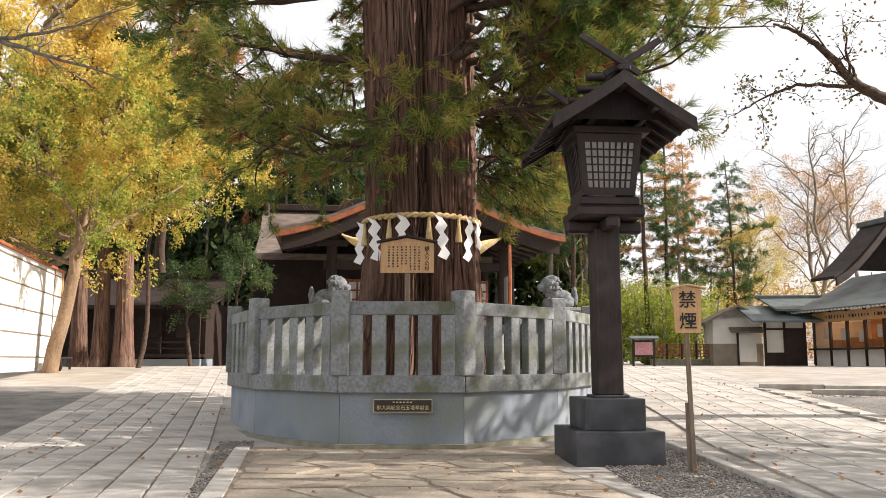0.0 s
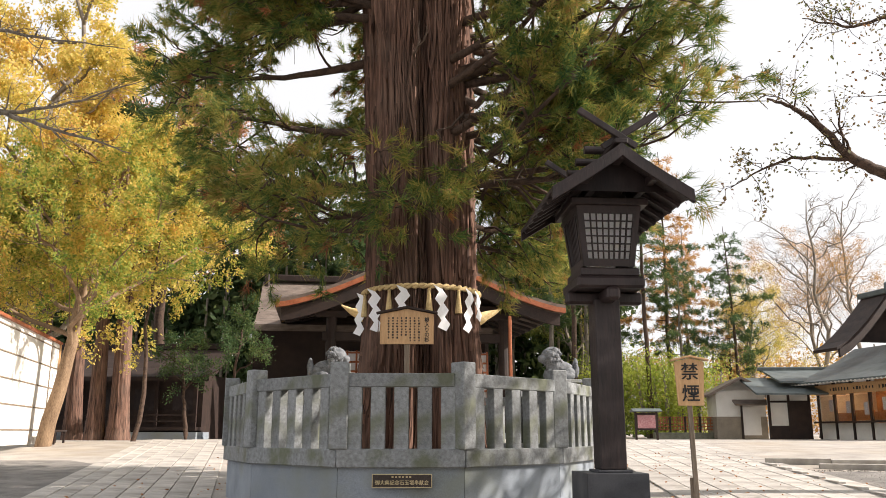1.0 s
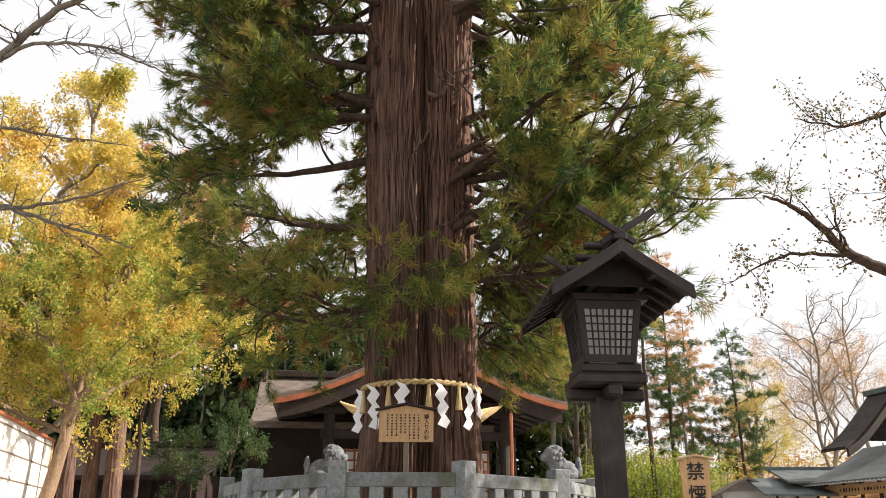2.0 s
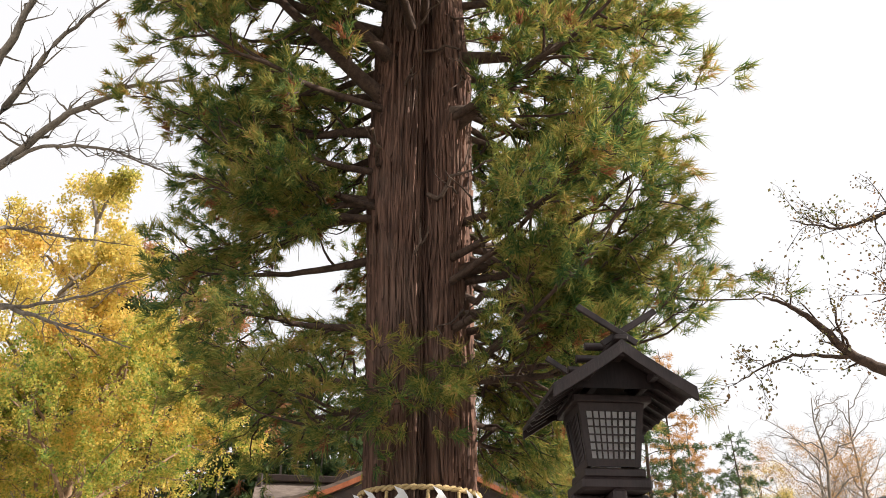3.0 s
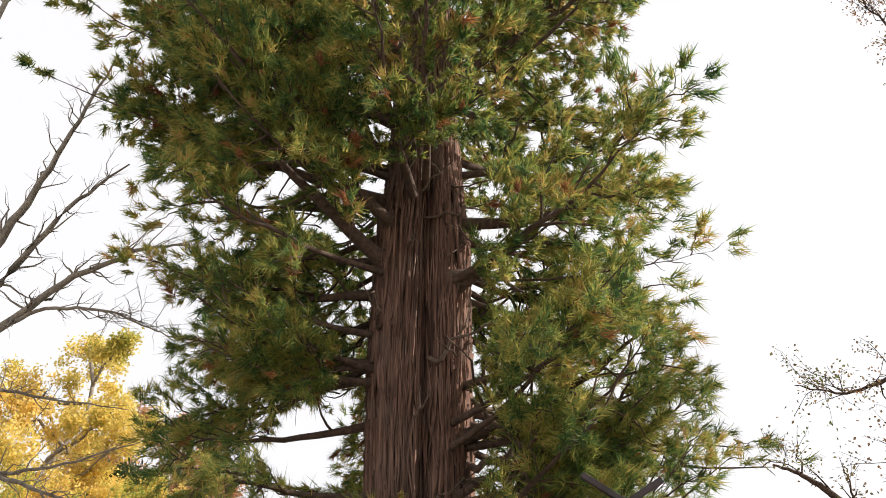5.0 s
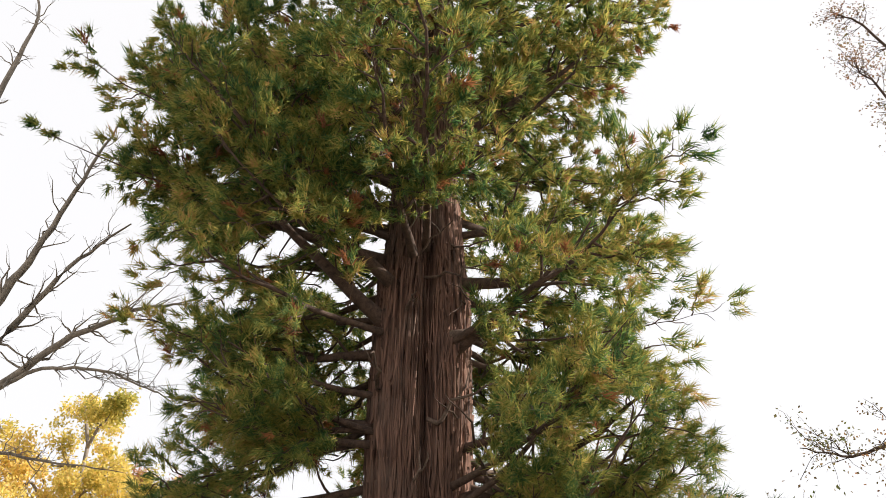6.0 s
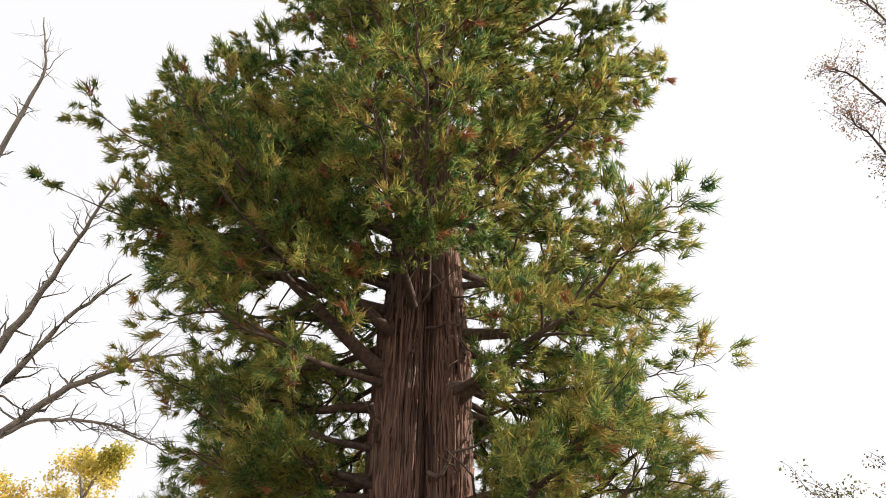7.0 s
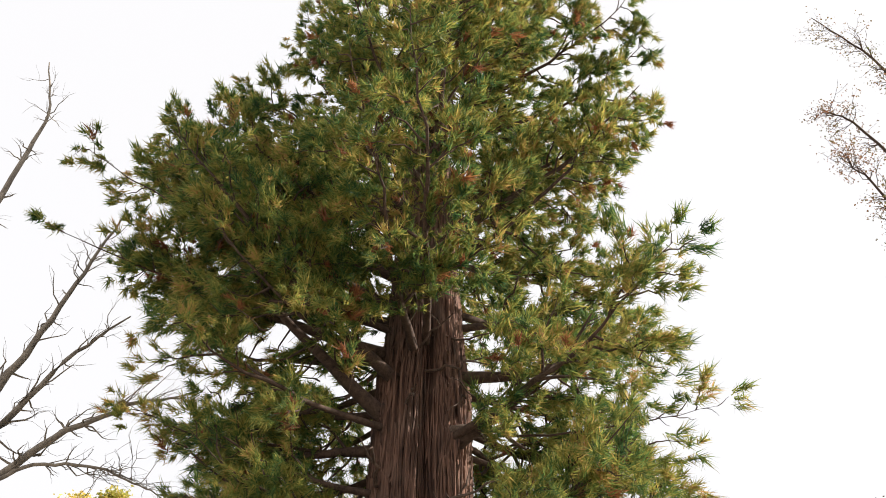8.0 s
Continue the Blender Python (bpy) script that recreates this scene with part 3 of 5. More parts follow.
def cedar_crown(parent):
    rng = np.random.default_rng(21)
    limbs, twigs, tuft_p, tuft_d, tuft_s = [], [], [], [], []

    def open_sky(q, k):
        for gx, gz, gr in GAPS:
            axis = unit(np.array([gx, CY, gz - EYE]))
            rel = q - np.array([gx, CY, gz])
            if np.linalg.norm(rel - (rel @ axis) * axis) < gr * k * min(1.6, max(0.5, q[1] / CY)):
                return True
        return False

    def spray(q, w, bl, along, droop=0.0):
        """A side branch with its tufts."""
        b = bend(q, q + w * bl, 0.016 * bl + 0.006, 0.004, 6, rng, 0.11, -0.05 * bl + droop)
        if open_sky(b[4, :3], 1.0):
            return
        twigs.append(b)
        m = max(2, int(bl / 0.15)) + 2
        for t in range(m):
            uu = min(1.0, 0.12 + 0.9 * (t + 1) / (m - 2))
            c = b[min(6, int(uu * 6)), :3] + rng.normal(size=3) * 0.10
            tuft_p.append(c)
            tuft_d.append(unit(w * 0.7 + along * 0.35 + np.array([0, 0, rng.uniform(-0.45, 0.6)]) + rng.normal(size=3) * 0.45))
            tuft_s.append(rng.uniform(0.65, 1.35))

    def limb(z, az, ln, slope, thick, tip_up=0.25, free=False, bare=0.15):
        x0, r = trunk_axis(z)
        d = np.array([math.cos(az), math.sin(az), 0.0])
        root = np.array([float(x0), CY, z]) + d * float(r) * 0.8
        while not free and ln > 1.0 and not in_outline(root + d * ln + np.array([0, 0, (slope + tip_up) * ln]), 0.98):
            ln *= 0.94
        n = 14
        s = np.linspace(0, 1, n + 1)
        p = root + d * (ln * s)[:, None]
        p[:, 2] += slope * ln * s + tip_up * ln * s ** 3
        side = np.array([-d[1], d[0], 0])
        p += side * (np.cumsum(rng.normal(size=n + 1)) * 0.05 * ln / 4 * s)[:, None]
        p[:, 2] += np.cumsum(rng.normal(size=n + 1)) * 0.035 * ln / 4 * s
        if thick < 0.10 and (open_sky(p[5], 0.9) or open_sky(p[8], 0.9)):
            return
        limbs.append(np.concatenate([p, (thick * (1 - 0.93 * s ** 0.8))[:, None]], 1))
        count = int(ln * (3.0 if free else 5.0))
        for k in range(count):
            u = bare + (1 - bare) * (k + rng.random()) / count
            i = min(int(u * n), n - 1)
            q = p[i] + (p[i + 1] - p[i]) * (u * n - i)
            along = unit(p[i + 1] - p[i])
            sg = 1 if k % 2 else -1
            w = unit(along * rng.uniform(0.3, 0.9) + side * sg * rng.uniform(0.3, 1.0) + np.array([0, 0, rng.uniform(-0.8, 0.6)]))
            bl = (0.42 + (0.25 if free else 1.9) * (1 - u) ** 0.7 * min(1, ln / 5)) * rng.uniform(0.55, 1.3)
            if noise.noise(Vector(q + w * bl * 0.7) * 0.8) < -0.14:
                continue
            spray(q, w, bl, along)
            if bl > 1.0:
                w2 = unit(w + rng.normal(size=3) * 0.65)
                spray(q + w * bl * rng.uniform(0.35, 0.75), w2, bl * rng.uniform(0.35, 0.6), w)

    # boughs that stand out by themselves: height, heading, length, slope, thickness
    for z, az, ln, sl, th in ((11.3, -2.62, 4.6, 0.55, 0.19), (10.8, -2.95, 3.4, -0.25, 0.13), (10.6, -0.75, 3.6, 0.12, 0.20), (12.5, -0.42, 5.0, -0.28, 0.16),
                              (9.1, -2.95, 4.6, 0.03, 0.10), (7.4, -0.6, 4.4, 0.05, 0.17), (12.2, -2.35, 6.8, 0.28, 0.16), (6.2, -2.55, 4.0, 0.30, 0.09),
                              (11.9, 0.7, 6.0, 0.02, 0.11), (12.8, -1.8, 4.6, 0.14, 0.12), (13.2, -2.85, 8.4, 0.1, 0.17), (14.4, -2.6, 8.0, 0.16, 0.15), (17.0, -0.6, 6.2, 0.2, 0.14), (15.6, -2.75, 8.6, 0.18, 0.15)):
        limb(z, az, ln, sl, th)
    # thin sprays that reach past the rest
    for z, az, ln, sl, th in ((10.7, -3.05, 5.3, -0.06, 0.06), (13.0, -3.0, 5.2, 0.0, 0.05), (12.2, -0.1, 6.2, -0.05, 0.06), (7.9, -0.2, 5.4, -0.3, 0.09), (8.2, 0.0, 5.6, -0.24, 0.08),
                              (14.0, -2.85, 8.0, 0.04, 0.08), (14.6, -2.75, 7.8, 0.12, 0.07), (11.2, -0.15, 5.2, -0.12, 0.04)):
        limb(z, az, ln, sl, th, 0.12, True, 0.5)
    # long western boughs that carry the widest part of the crown
    for z, az, ln, sl, th in ((14.2, -2.95, 8.6, 0.12, 0.16), (16.0, -3.0, 8.8, 0.16, 0.16), (15.0, 3.05, 9.0, 0.2, 0.15), (17.6, -2.9, 8.0, 0.2, 0.14), (18.8, 3.1, 8.4, 0.15, 0.14), (13.4, 2.9, 7.2, 0.15, 0.13), (20.5, -2.9, 6.6, 0.2, 0.12)):
        limb(z, az, ln, sl, th, 0.15)
    # low boughs before the trunk and over the lantern
    for z, az, ln, sl, th in ((4.9, -1.75, 2.4, -0.2, 0.06), (4.7, -2.3, 3.0, -0.14, 0.06), (5.4, -0.5, 4.2, -0.1, 0.09), (5.0, 0.7, 4.4, -0.08, 0.07), (5.6, -0.35, 4.6, -0.02, 0.08), (4.8, 0.9, 4.0, -0.1, 0.07),
                              (5.2, 2.7, 3.6, -0.12, 0.07), (5.4, -2.85, 4.0, -0.05, 0.08), (6.0, 0.6, 4.6, -0.05, 0.08), (6.3, -0.45, 4.8, 0.0, 0.08), (4.6, -2.75, 2.8, -0.1, 0.06),
                              (6.8, 0.75, 5.6, -0.05, 0.09), (7.3, -0.5, 5.4, -0.1, 0.1), (6.0, 0.75, 5.4, -0.1, 0.08), (6.6, -0.6, 5.0, -0.08, 0.08), (7.8, 0.7, 5.6, -0.1, 0.09), (7.8, -2.7, 5.2, -0.1, 0.09),
                              (7.0, 2.8, 5.2, -0.15, 0.09), (6.4, -2.75, 4.8, -0.1, 0.09), (5.8, 2.6, 4.6, -0.1, 0.08), (8.6, -2.7, 5.4, -0.12, 0.09),
                              (9.0, -2.75, 5.6, -0.28, 0.09), (8.0, 3.0, 5.8, -0.22, 0.10), (9.5, 2.7, 5.6, -0.25, 0.09)):
        limb(z, az, ln, sl, th)
    k, z = 0, 5.4
    while z < 35.5:
        az = k * 2.39996 + rng.normal() * 0.25
        r = float(np.interp(z, [5, 8, 12, 16, 20, 25, 30, 36], [4.8, 5.2, 5.8, 7.6, 7.8, 6.8, 5.0, 0.8])) * rng.uniform(0.75, 1.1)
        front = -math.sin(az)
        # boughs are swung off the line of the low sun to light the stem
        off = (az + 0.04 + math.pi) % (2 * math.pi) - math.pi
        if abs(off) < 0.42 and z < 14:
            az += 0.62 if off > 0 else -0.62
        if not (front > 0.8 and z < 12.2):
            limb(z, az, r, rng.uniform(-0.25, 0.1) if z < 12 else rng.uniform(-0.08, 0.22), 0.03 + 0.011 * r)
        z += 0.17 if z < 12.5 else 0.33 if z < 26 else 0.45
        k += 1
    p, d, s = np.array(tuft_p), unit(np.array(tuft_d)), np.array(tuft_s)
    ok = np.hypot(p[:, 0] - CX, p[:, 1] - CY) > 1.1
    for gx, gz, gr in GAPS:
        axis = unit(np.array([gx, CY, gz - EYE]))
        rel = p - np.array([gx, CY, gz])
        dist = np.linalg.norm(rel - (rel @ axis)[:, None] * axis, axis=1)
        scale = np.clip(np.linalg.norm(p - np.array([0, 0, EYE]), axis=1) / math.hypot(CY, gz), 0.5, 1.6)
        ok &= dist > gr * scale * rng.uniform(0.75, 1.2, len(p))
    # tufts in the sun's lane are cut out patchily so light reaches the stem
    lane = (p[:, 0] > CX + 0.8) & (np.abs(p[:, 1] - CY + 0.55) < 0.5) & (p[:, 2] - 0.61 * (p[:, 0] - CX) < 13)
    patch = np.array([noise.noise(Vector(q) * 0.6) for q in p])
    ok &= ~(lane & (patch > -0.2))
    # nothing hangs before the bare stem
    bare_stem = (p[:, 1] < CY - 0.6) & (np.abs(p[:, 0] * CY / p[:, 1] - CX) < 1.05) & (p[:, 2] > 5.4) & (EYE + (p[:, 2] - EYE) * CY / p[:, 1] < 14.0)
    ok &= ~bare_stem
    p, d, s = p[ok], d[ok], s[ok]
    dead = rng.random(len(p)) < 0.03

    def needle_mesh(name, p, d, s, material, label, per):
        n = len(p) * per
        P, D, S = np.repeat(p, per, 0), np.repeat(d, per, 0), np.repeat(s, per)
        base = P + D * (rng.random(n) ** 0.8 * 0.20 * S)[:, None] + rng.normal(size=(n, 3)) * (0.025 * S)[:, None]
        dd = unit(D * 0.95 + rng.normal(size=(n, 3)) * 0.45 + np.array([0, 0, -0.04]))
        coarse = 1 + np.clip((P[:, 2] - 6) / 10, 0, 1.1)
        v, f = needles(base, dd, rng.uniform(0.11, 0.27, n) * S, rng.uniform(0.010, 0.020, n) * coarse, rng)
        tagged(bulk(name, v, f, material, parent, label), kind="stuff")

    needle_mesh("crown", p[~dead], d[~dead], s[~dead], CEDARLEAF, "dark green needle sprays, yellow-green where the sun strikes", 40)
    needle_mesh("dead_spray", p[dead], d[dead], s[dead], DEADLEAF, "withered rust-brown needle tufts", 40)
    v, f = tubes(limbs, 9)
    bulk("limb", v, f, LIMBBARK, parent, "gnarled brown limbs", smooth=True)
    v, f = tubes(twigs, 5)
    tagged(bulk("twig", v, f, LIMBBARK, parent), kind="stuff")
    # bare stubs and dead crooked branches on the stem: height, heading, length, rise, thickness
    for z, a, ln, rise, th in ((8.9, -1.35, 1.5, 0.28, 0.075), (10.7, -0.95, 1.5, 0.2, 0.17), (7.0, -0.85, 1.2, 0.12, 0.16), (8.3, -0.35, 1.6, -0.1, 0.10), (9.6, -2.6, 1.3, 0.1, 0.08),
                               (12.3, -1.5, 1.6, -0.35, 0.05), (12.9, -1.75, 1.2, 0.25, 0.05), (11.3, -2.1, 0.9, 0.05, 0.07), (7.5, -1.9, 0.9, 0.5, 0.06), (13.4, -1.3, 1.8, -0.15, 0.045)):
        x0, r = trunk_axis(z)
        o = np.array([float(x0), CY, z]) + np.array([math.cos(a), math.sin(a), 0]) * float(r) * 0.85
        side = np.array([math.cos(a + 0.9), math.sin(a + 0.9), rise])
        ln2 = bend(o, o + unit(side) * ln, th, th * 0.35, 8, rng, 0.14)
        v, f = tubes([ln2 * [1, 1, 1, 0.62], bend(ln2[5, :3], ln2[5, :3] + unit(side + rng.normal(size=3) * 0.7) * ln * 0.5, th * 0.4, th * 0.12, 4, rng, 0.15)], 8)
        bulk("dead_branch", v, f, DEADWOOD, parent, "bleached dead branch", smooth=True)


cedar = thing("cedar_tree", "huge old sacred cedar inside the stone fence", "tree", CX * 0, 0, 0)
cedar_trunk(cedar)
bark_strips(cedar)
cedar_crown(cedar)


# ---- sacred rope with paper streamers ----
def sacred_rope():
    rope = thing("sacred_rope", "twisted straw rope with white paper streamers round the trunk", "rope")
    z0, n = 3.5, 150
    lines = []
    for ph in (0, math.pi):
        pts = []
        for i in range(n + 1):
            a = 2 * math.pi * i / n
            tw = a * 24 + ph
            x0, r = trunk_axis(np.array(z0))
            rr = float(r) + 0.10 + 0.022 * math.cos(tw)
            pts.append((float(x0) + rr * math.cos(a), CY + rr * math.sin(a), z0 + 0.10 * math.sin(a) * 0 + 0.026 * math.sin(tw), 0.027))
        lines.append(pts)
    v, f = tubes(lines, 8)
    bulk("strand", v, f, STRAW, rope, smooth=True)

    def spot(a, out=0.16):
        x0, r = trunk_axis(np.array(z0))
        return float(x0) + (float(r) + out) * math.cos(a), CY + (float(r) + out) * math.sin(a), a

    for k, a in enumerate((-2.85, -2.40, -1.82, -1.25, -0.66, -0.42)):
        x, y, aa = spot(a)
        bm = bmesh.new()
        rows, w = [], 0.078
        for i in range(7):
            c = (0.045 if i % 2 else -0.04) + 0.012 * i * (1 if k % 2 else -1)
            z = -0.115 * i
            rows.append((bm.verts.new((c - w, 0.012 * (i % 2), z + 0.03)), bm.verts.new((c + w, 0.012 * (i % 2) + 0.02, z - 0.03))))
        for i in range(6 if k in (0, 1, 3, 4) else 4):
            bm.faces.new((rows[i][0], rows[i][1], rows[i + 1][1], rows[i + 1][0]))
        bmesh.ops.delete(bm, geom=[v for v in bm.verts if not v.link_faces], context="VERTS")
        bmesh.ops.solidify(bm, geom=bm.faces[:], thickness=0.004)
        st = part("paper_streamer", bm, PAPER, rope, "white zigzag folded paper")
        st.matrix_basis = pose(x, y, z0 - 0.02, 0, 0, (math.degrees(aa) + 90) * 0.6 + k * 3)
    for a in (-2.08, -1.42, -2.75, -0.9):
        x, y, aa = spot(a, 0.12)
        bm = bmesh.new()
        bmesh.ops.create_cone(bm, segments=10, radius1=0.065, radius2=0.022, depth=0.36, cap_ends=True, matrix=pose(x, y, z0 - 0.25))
        bmesh.ops.create_uvsphere(bm, u_segments=8, v_segments=6, radius=0.03, matrix=pose(x, y, z0 - 0.07))
        part("straw_tassel", bm, STRAW, rope, "hanging straw tassel")
    return rope


sacred_rope()


def info_board():
    b = thing("information_board", "wooden board with black brush writing before the trunk", "sign", -0.54, 12.3, 0.86)
    part("post", boxed(0, 0.03, 0.9, 0.075, 0.06, 1.8, 0.004), POSTWOOD, b)
    bm = bmesh.new()
    pr = [(-0.40, 1.59), (0.40, 1.59), (0.40, 2.04), (0, 2.12), (-0.40, 2.04)]
    vs = [[bm.verts.new((x, y, z)) for x, z in pr] for y in (-0.025, 0.0)]
    bm.faces.new(vs[0]), bm.faces.new(vs[1][::-1])
    for i in range(5):
        bm.faces.new((vs[0][i], vs[1][i], vs[1][(i + 1) % 5], vs[0][(i + 1) % 5]))
    bmesh.ops.recalc_face_normals(bm, faces=bm.faces)
    board = part("board", bm, BOARDWOOD, b)
    for sg in (-1, 1):
        part("roof_strip", boxed(sg * 0.225, -0.02, 2.10, 0.48, 0.12, 0.03, 0.004, ry=sg * 11.3), HALLWOOD, b)
    lettering("title", "根入りの杉", 0.078, INK, board, pose(0.30, -0.029, 1.80, 90, 0, 0), True, 0.0015)
    rng = random.Random(4)
    for c in range(8):
        bm = bmesh.new()
        x = 0.18 - c * 0.065
        k = rng.randint(7, 9) if c else 9
        for r in range(k):
            box(bm, x + rng.uniform(-0.003, 0.003), -0.027, 1.98 - r * 0.042, rng.uniform(0.016, 0.028), 0.004, rng.uniform(0.018, 0.03))
        tagged(part("writing_column", bm, INK, board), kind="stuff")
    return b


info_board()


def no_smoking():
    s = thing("no_smoking_sign", "small roofed wooden sign on a post by the lantern", "sign", 2.57, 8.64, 0, -4)
    part("post", boxed(0, 0.03, 0.72, 0.045, 0.045, 1.44, 0.004, ry=-1), POSTWOOD, s)
    part("stake", boxed(-0.03, 0.06, 0.35, 0.035, 0.03, 0.72, 0.003), POSTWOOD, s)
    bm = bmesh.new()
    pr = [(-0.135, 1.43), (0.125, 1.43), (0.145, 1.88), (0.0, 1.915), (-0.155, 1.88)]
    vs = [[bm.verts.new((x, y, z)) for x, z in pr] for y in (-0.03, 0.005)]
    bm.faces.new(vs[0]), bm.faces.new(vs[1][::-1])
    for i in range(5):
        bm.faces.new((vs[0][i], vs[1][i], vs[1][(i + 1) % 5], vs[0][(i + 1) % 5]))
    bmesh.ops.recalc_face_normals(bm, faces=bm.faces)
    board = part("board", bm, BOARDWOOD, s)
    for sg in (-1, 1):
        part("roof_strip", boxed(sg * 0.094, -0.015, 1.915, 0.20, 0.10, 0.02, 0.003, ry=sg * 12), BOARDWOOD, s)
    lettering("writing", "禁煙", 0.185, INK, board, pose(-0.005, -0.034, 1.655, 90, 0, 0), True, 0.0018, 1.2)
    return s


no_smoking()


# ---- wooden lantern on stone blocks ----
def lantern():
    L = thing("wooden_lantern", "tall dark wooden shrine lantern with a gabled roof on stone blocks", "lantern", 1.92, 9.72, 0, 4.5)
    part("lower_block", boxed(-0.02, 0, 0.16, 1.0, 1.12, 0.42, 0.008), DARKSTONE, L, "dark polished stone block")
    part("upper_block", boxed(-0.02, 0, 0.545, 0.70, 0.74, 0.35, 0.008), DARKSTONE, L, "dark polished stone block")
    part("base_plate", boxed(0, 0, 0.735, 0.40, 0.40, 0.03, 0.006), DARKSTONE, L)
    part("pillar", boxed(0, 0, 1.72, 0.30, 0.32, 1.94, 0.012), DARKWOOD, L)
    # bracket arms, tray and lamp room
    for a in (0, 90):
        part("bracket_arm", boxed(0, 0, 2.72, 0.92, 0.16, 0.15, 0.03, rz=a), DARKWOOD, L)
    part("tray", boxed(0, 0, 2.86, 0.80, 0.80, 0.14, 0.03), DARKWOOD, L)
    part("tray_rim", boxed(0, 0, 2.985, 0.70, 0.70, 0.10, 0.015), DARKWOOD, L)
    b, t, z0, z1 = 0.30, 0.385, 3.06, 3.78

    def wallpoint(side, u, v):
        w = b + (t - b) * v
        z = z0 + (z1 - z0) * v
        return Matrix.Rotation(math.radians(90 * side), 3, "Z") @ Vector((u * w, -w, z))

    for side in range(4):
        frame_ob = None
        for nm, us, vs_ in (("stile", (-1, -0.80), (0, 1)), ("stile", (0.80, 1), (0, 1)), ("head_rail", (-0.80, 0.80), (0.86, 1)), ("sill_rail", (-0.80, 0.80), (0, 0.12))):
            bm = bmesh.new()
            out = [wallpoint(side, us[i], vs_[j]) for i, j in ((0, 0), (1, 0), (1, 1), (0, 1))]
            nrm = (out[1] - out[0]).cross(out[3] - out[0]).normalized()
            A = [bm.verts.new(p + nrm * 0.006) for p in out]
            B = [bm.verts.new(p - nrm * 0.05) for p in out]
            bm.faces.new(A), bm.faces.new(B[::-1])
            for i in range(4):
                bm.faces.new((A[i], B[i], B[(i + 1) % 4], A[(i + 1) % 4]))
            bmesh.ops.recalc_face_normals(bm, faces=bm.faces)
            part(nm, bm, DARKWOOD, L)
        bm = bmesh.new()
        A = [bm.verts.new(wallpoint(side, u, v) * 1.0 - (wallpoint(side, 0, v) - Vector((0, 0, z0 + (z1 - z0) * v))).normalized() * 0.03) for u, v in ((-0.82, 0.1), (0.82, 0.1), (0.82, 0.88), (-0.82, 0.88))]
        bm.faces.new(A)
        bmesh.ops.solidify(bm, geom=bm.faces[:], thickness=0.006)
        part("paper_pane", bm, WASHI if side != 3 else DARKWOOD, L, "pale paper behind the lattice" if side != 3 else "")
        # lattice bars
        cols, rows = (7, 5) if side == 0 else (8, 0)
        for k in range(cols):
            u = -0.80 + 1.6 * (k + 1) / (cols + 1)
            bar(L, wallpoint(side, u, 0.11), wallpoint(side, u, 0.87), 0.017)
        for k in range(rows):
            v = 0.12 + 0.74 * (k + 1) / (rows + 1)
            bar(L, wallpoint(side, -0.80, v), wallpoint(side, 0.80, v), 0.015)
    part("wall_plate", boxed(0, 0, 3.81, 0.92, 0.92, 0.08, 0.01), DARKWOOD, L)
    # roof: two curved slopes, ridge running back
    y0, y1, half, eave, apex = -1.02, 1.02, 0.80, 3.80, 4.33
    for sg in (-1, 1):
        rows = []
        for j in range(2):
            y = (y0, y1)[j]
            rows.append([Vector((sg * half * u, y, apex - (apex - eave) * (u ** 0.92 if u else 0))) for u in [i / 10 for i in range(11)]])
        part("roof_slope", sheet(bmesh.new(), rows, 0.05), DARKWOOD, L, "dark shingled roof slope")
        for y in (y0 + 0.02, y1 - 0.02):
            rows = [[Vector((sg * half * u, y + dy, apex - 0.052 - (apex - eave) * (u ** 0.92 if u else 0))) for u in [i / 10 for i in range(11)]] for dy in (-0.03, 0.03)]
            part("bargeboard", sheet(bmesh.new(), rows, 0.10), DARKWOOD, L)
        for k in range(7):
            u0, u1 = 0.35, 0.97
            p = [Vector((sg * half * u, y0 + 0.14 + k * 0.285, apex - 0.09 - (apex - eave) * u ** 0.92)) for u in (u0, u1)]
            bar(L, p[0], p[1], 0.045, "rafter")
        part("purlin", boxed(sg * 0.38, 0, 3.96, 0.09, 1.96, 0.09, 0.01), DARKWOOD, L)
        bm = bmesh.new()
        bm.faces.new([bm.verts.new(p) for p in ((-0.60, sg * 0.74, 3.84), (0.60, sg * 0.74, 3.84), (0, sg * 0.74, 4.24))])
        bmesh.ops.solidify(bm, geom=bm.faces[:], thickness=0.03)
        part("gable_board", bm, DARKWOOD, L)
    part("ridge_beam", boxed(0, 0, 4.20, 0.10, 1.96, 0.10, 0.01), DARKWOOD, L)
    part("ridge_cap", boxed(0, 0, 4.355, 0.15, 2.04, 0.06, 0.01), DARKWOOD, L)
    for y in (-0.92, 0.92):
        for sg in (-1, 1):
            part("crossed_finial", boxed(sg * 0.135, y + sg * 0.026, 4.52, 0.78, 0.045, 0.075, 0.008, ry=-sg * 33), DARKWOOD, L)
    for y in (-0.45, 0.0, 0.45):
        bm = bmesh.new()
        bmesh.ops.create_cone(bm, segments=14, radius1=0.048, radius2=0.048, depth=0.56, cap_ends=True, matrix=pose(0, y, 4.43, 0, 90, 0))
        part("ridge_billet", bm, DARKWOOD, L)
    return L


def bar(parent, a, b, w, name="lattice_bar"):
    a, b = Vector(a), Vector(b)
    q = (b - a).to_track_quat("Z", "X").to_matrix().to_4x4()
    bm = bmesh.new()
    bmesh.ops.create_cube(bm, size=1, matrix=Matrix.Translation((a + b) / 2) @ q @ Matrix.Diagonal((w, w, (b - a).length, 1)))
    return part(name, bm, DARKWOOD, parent)


lantern()


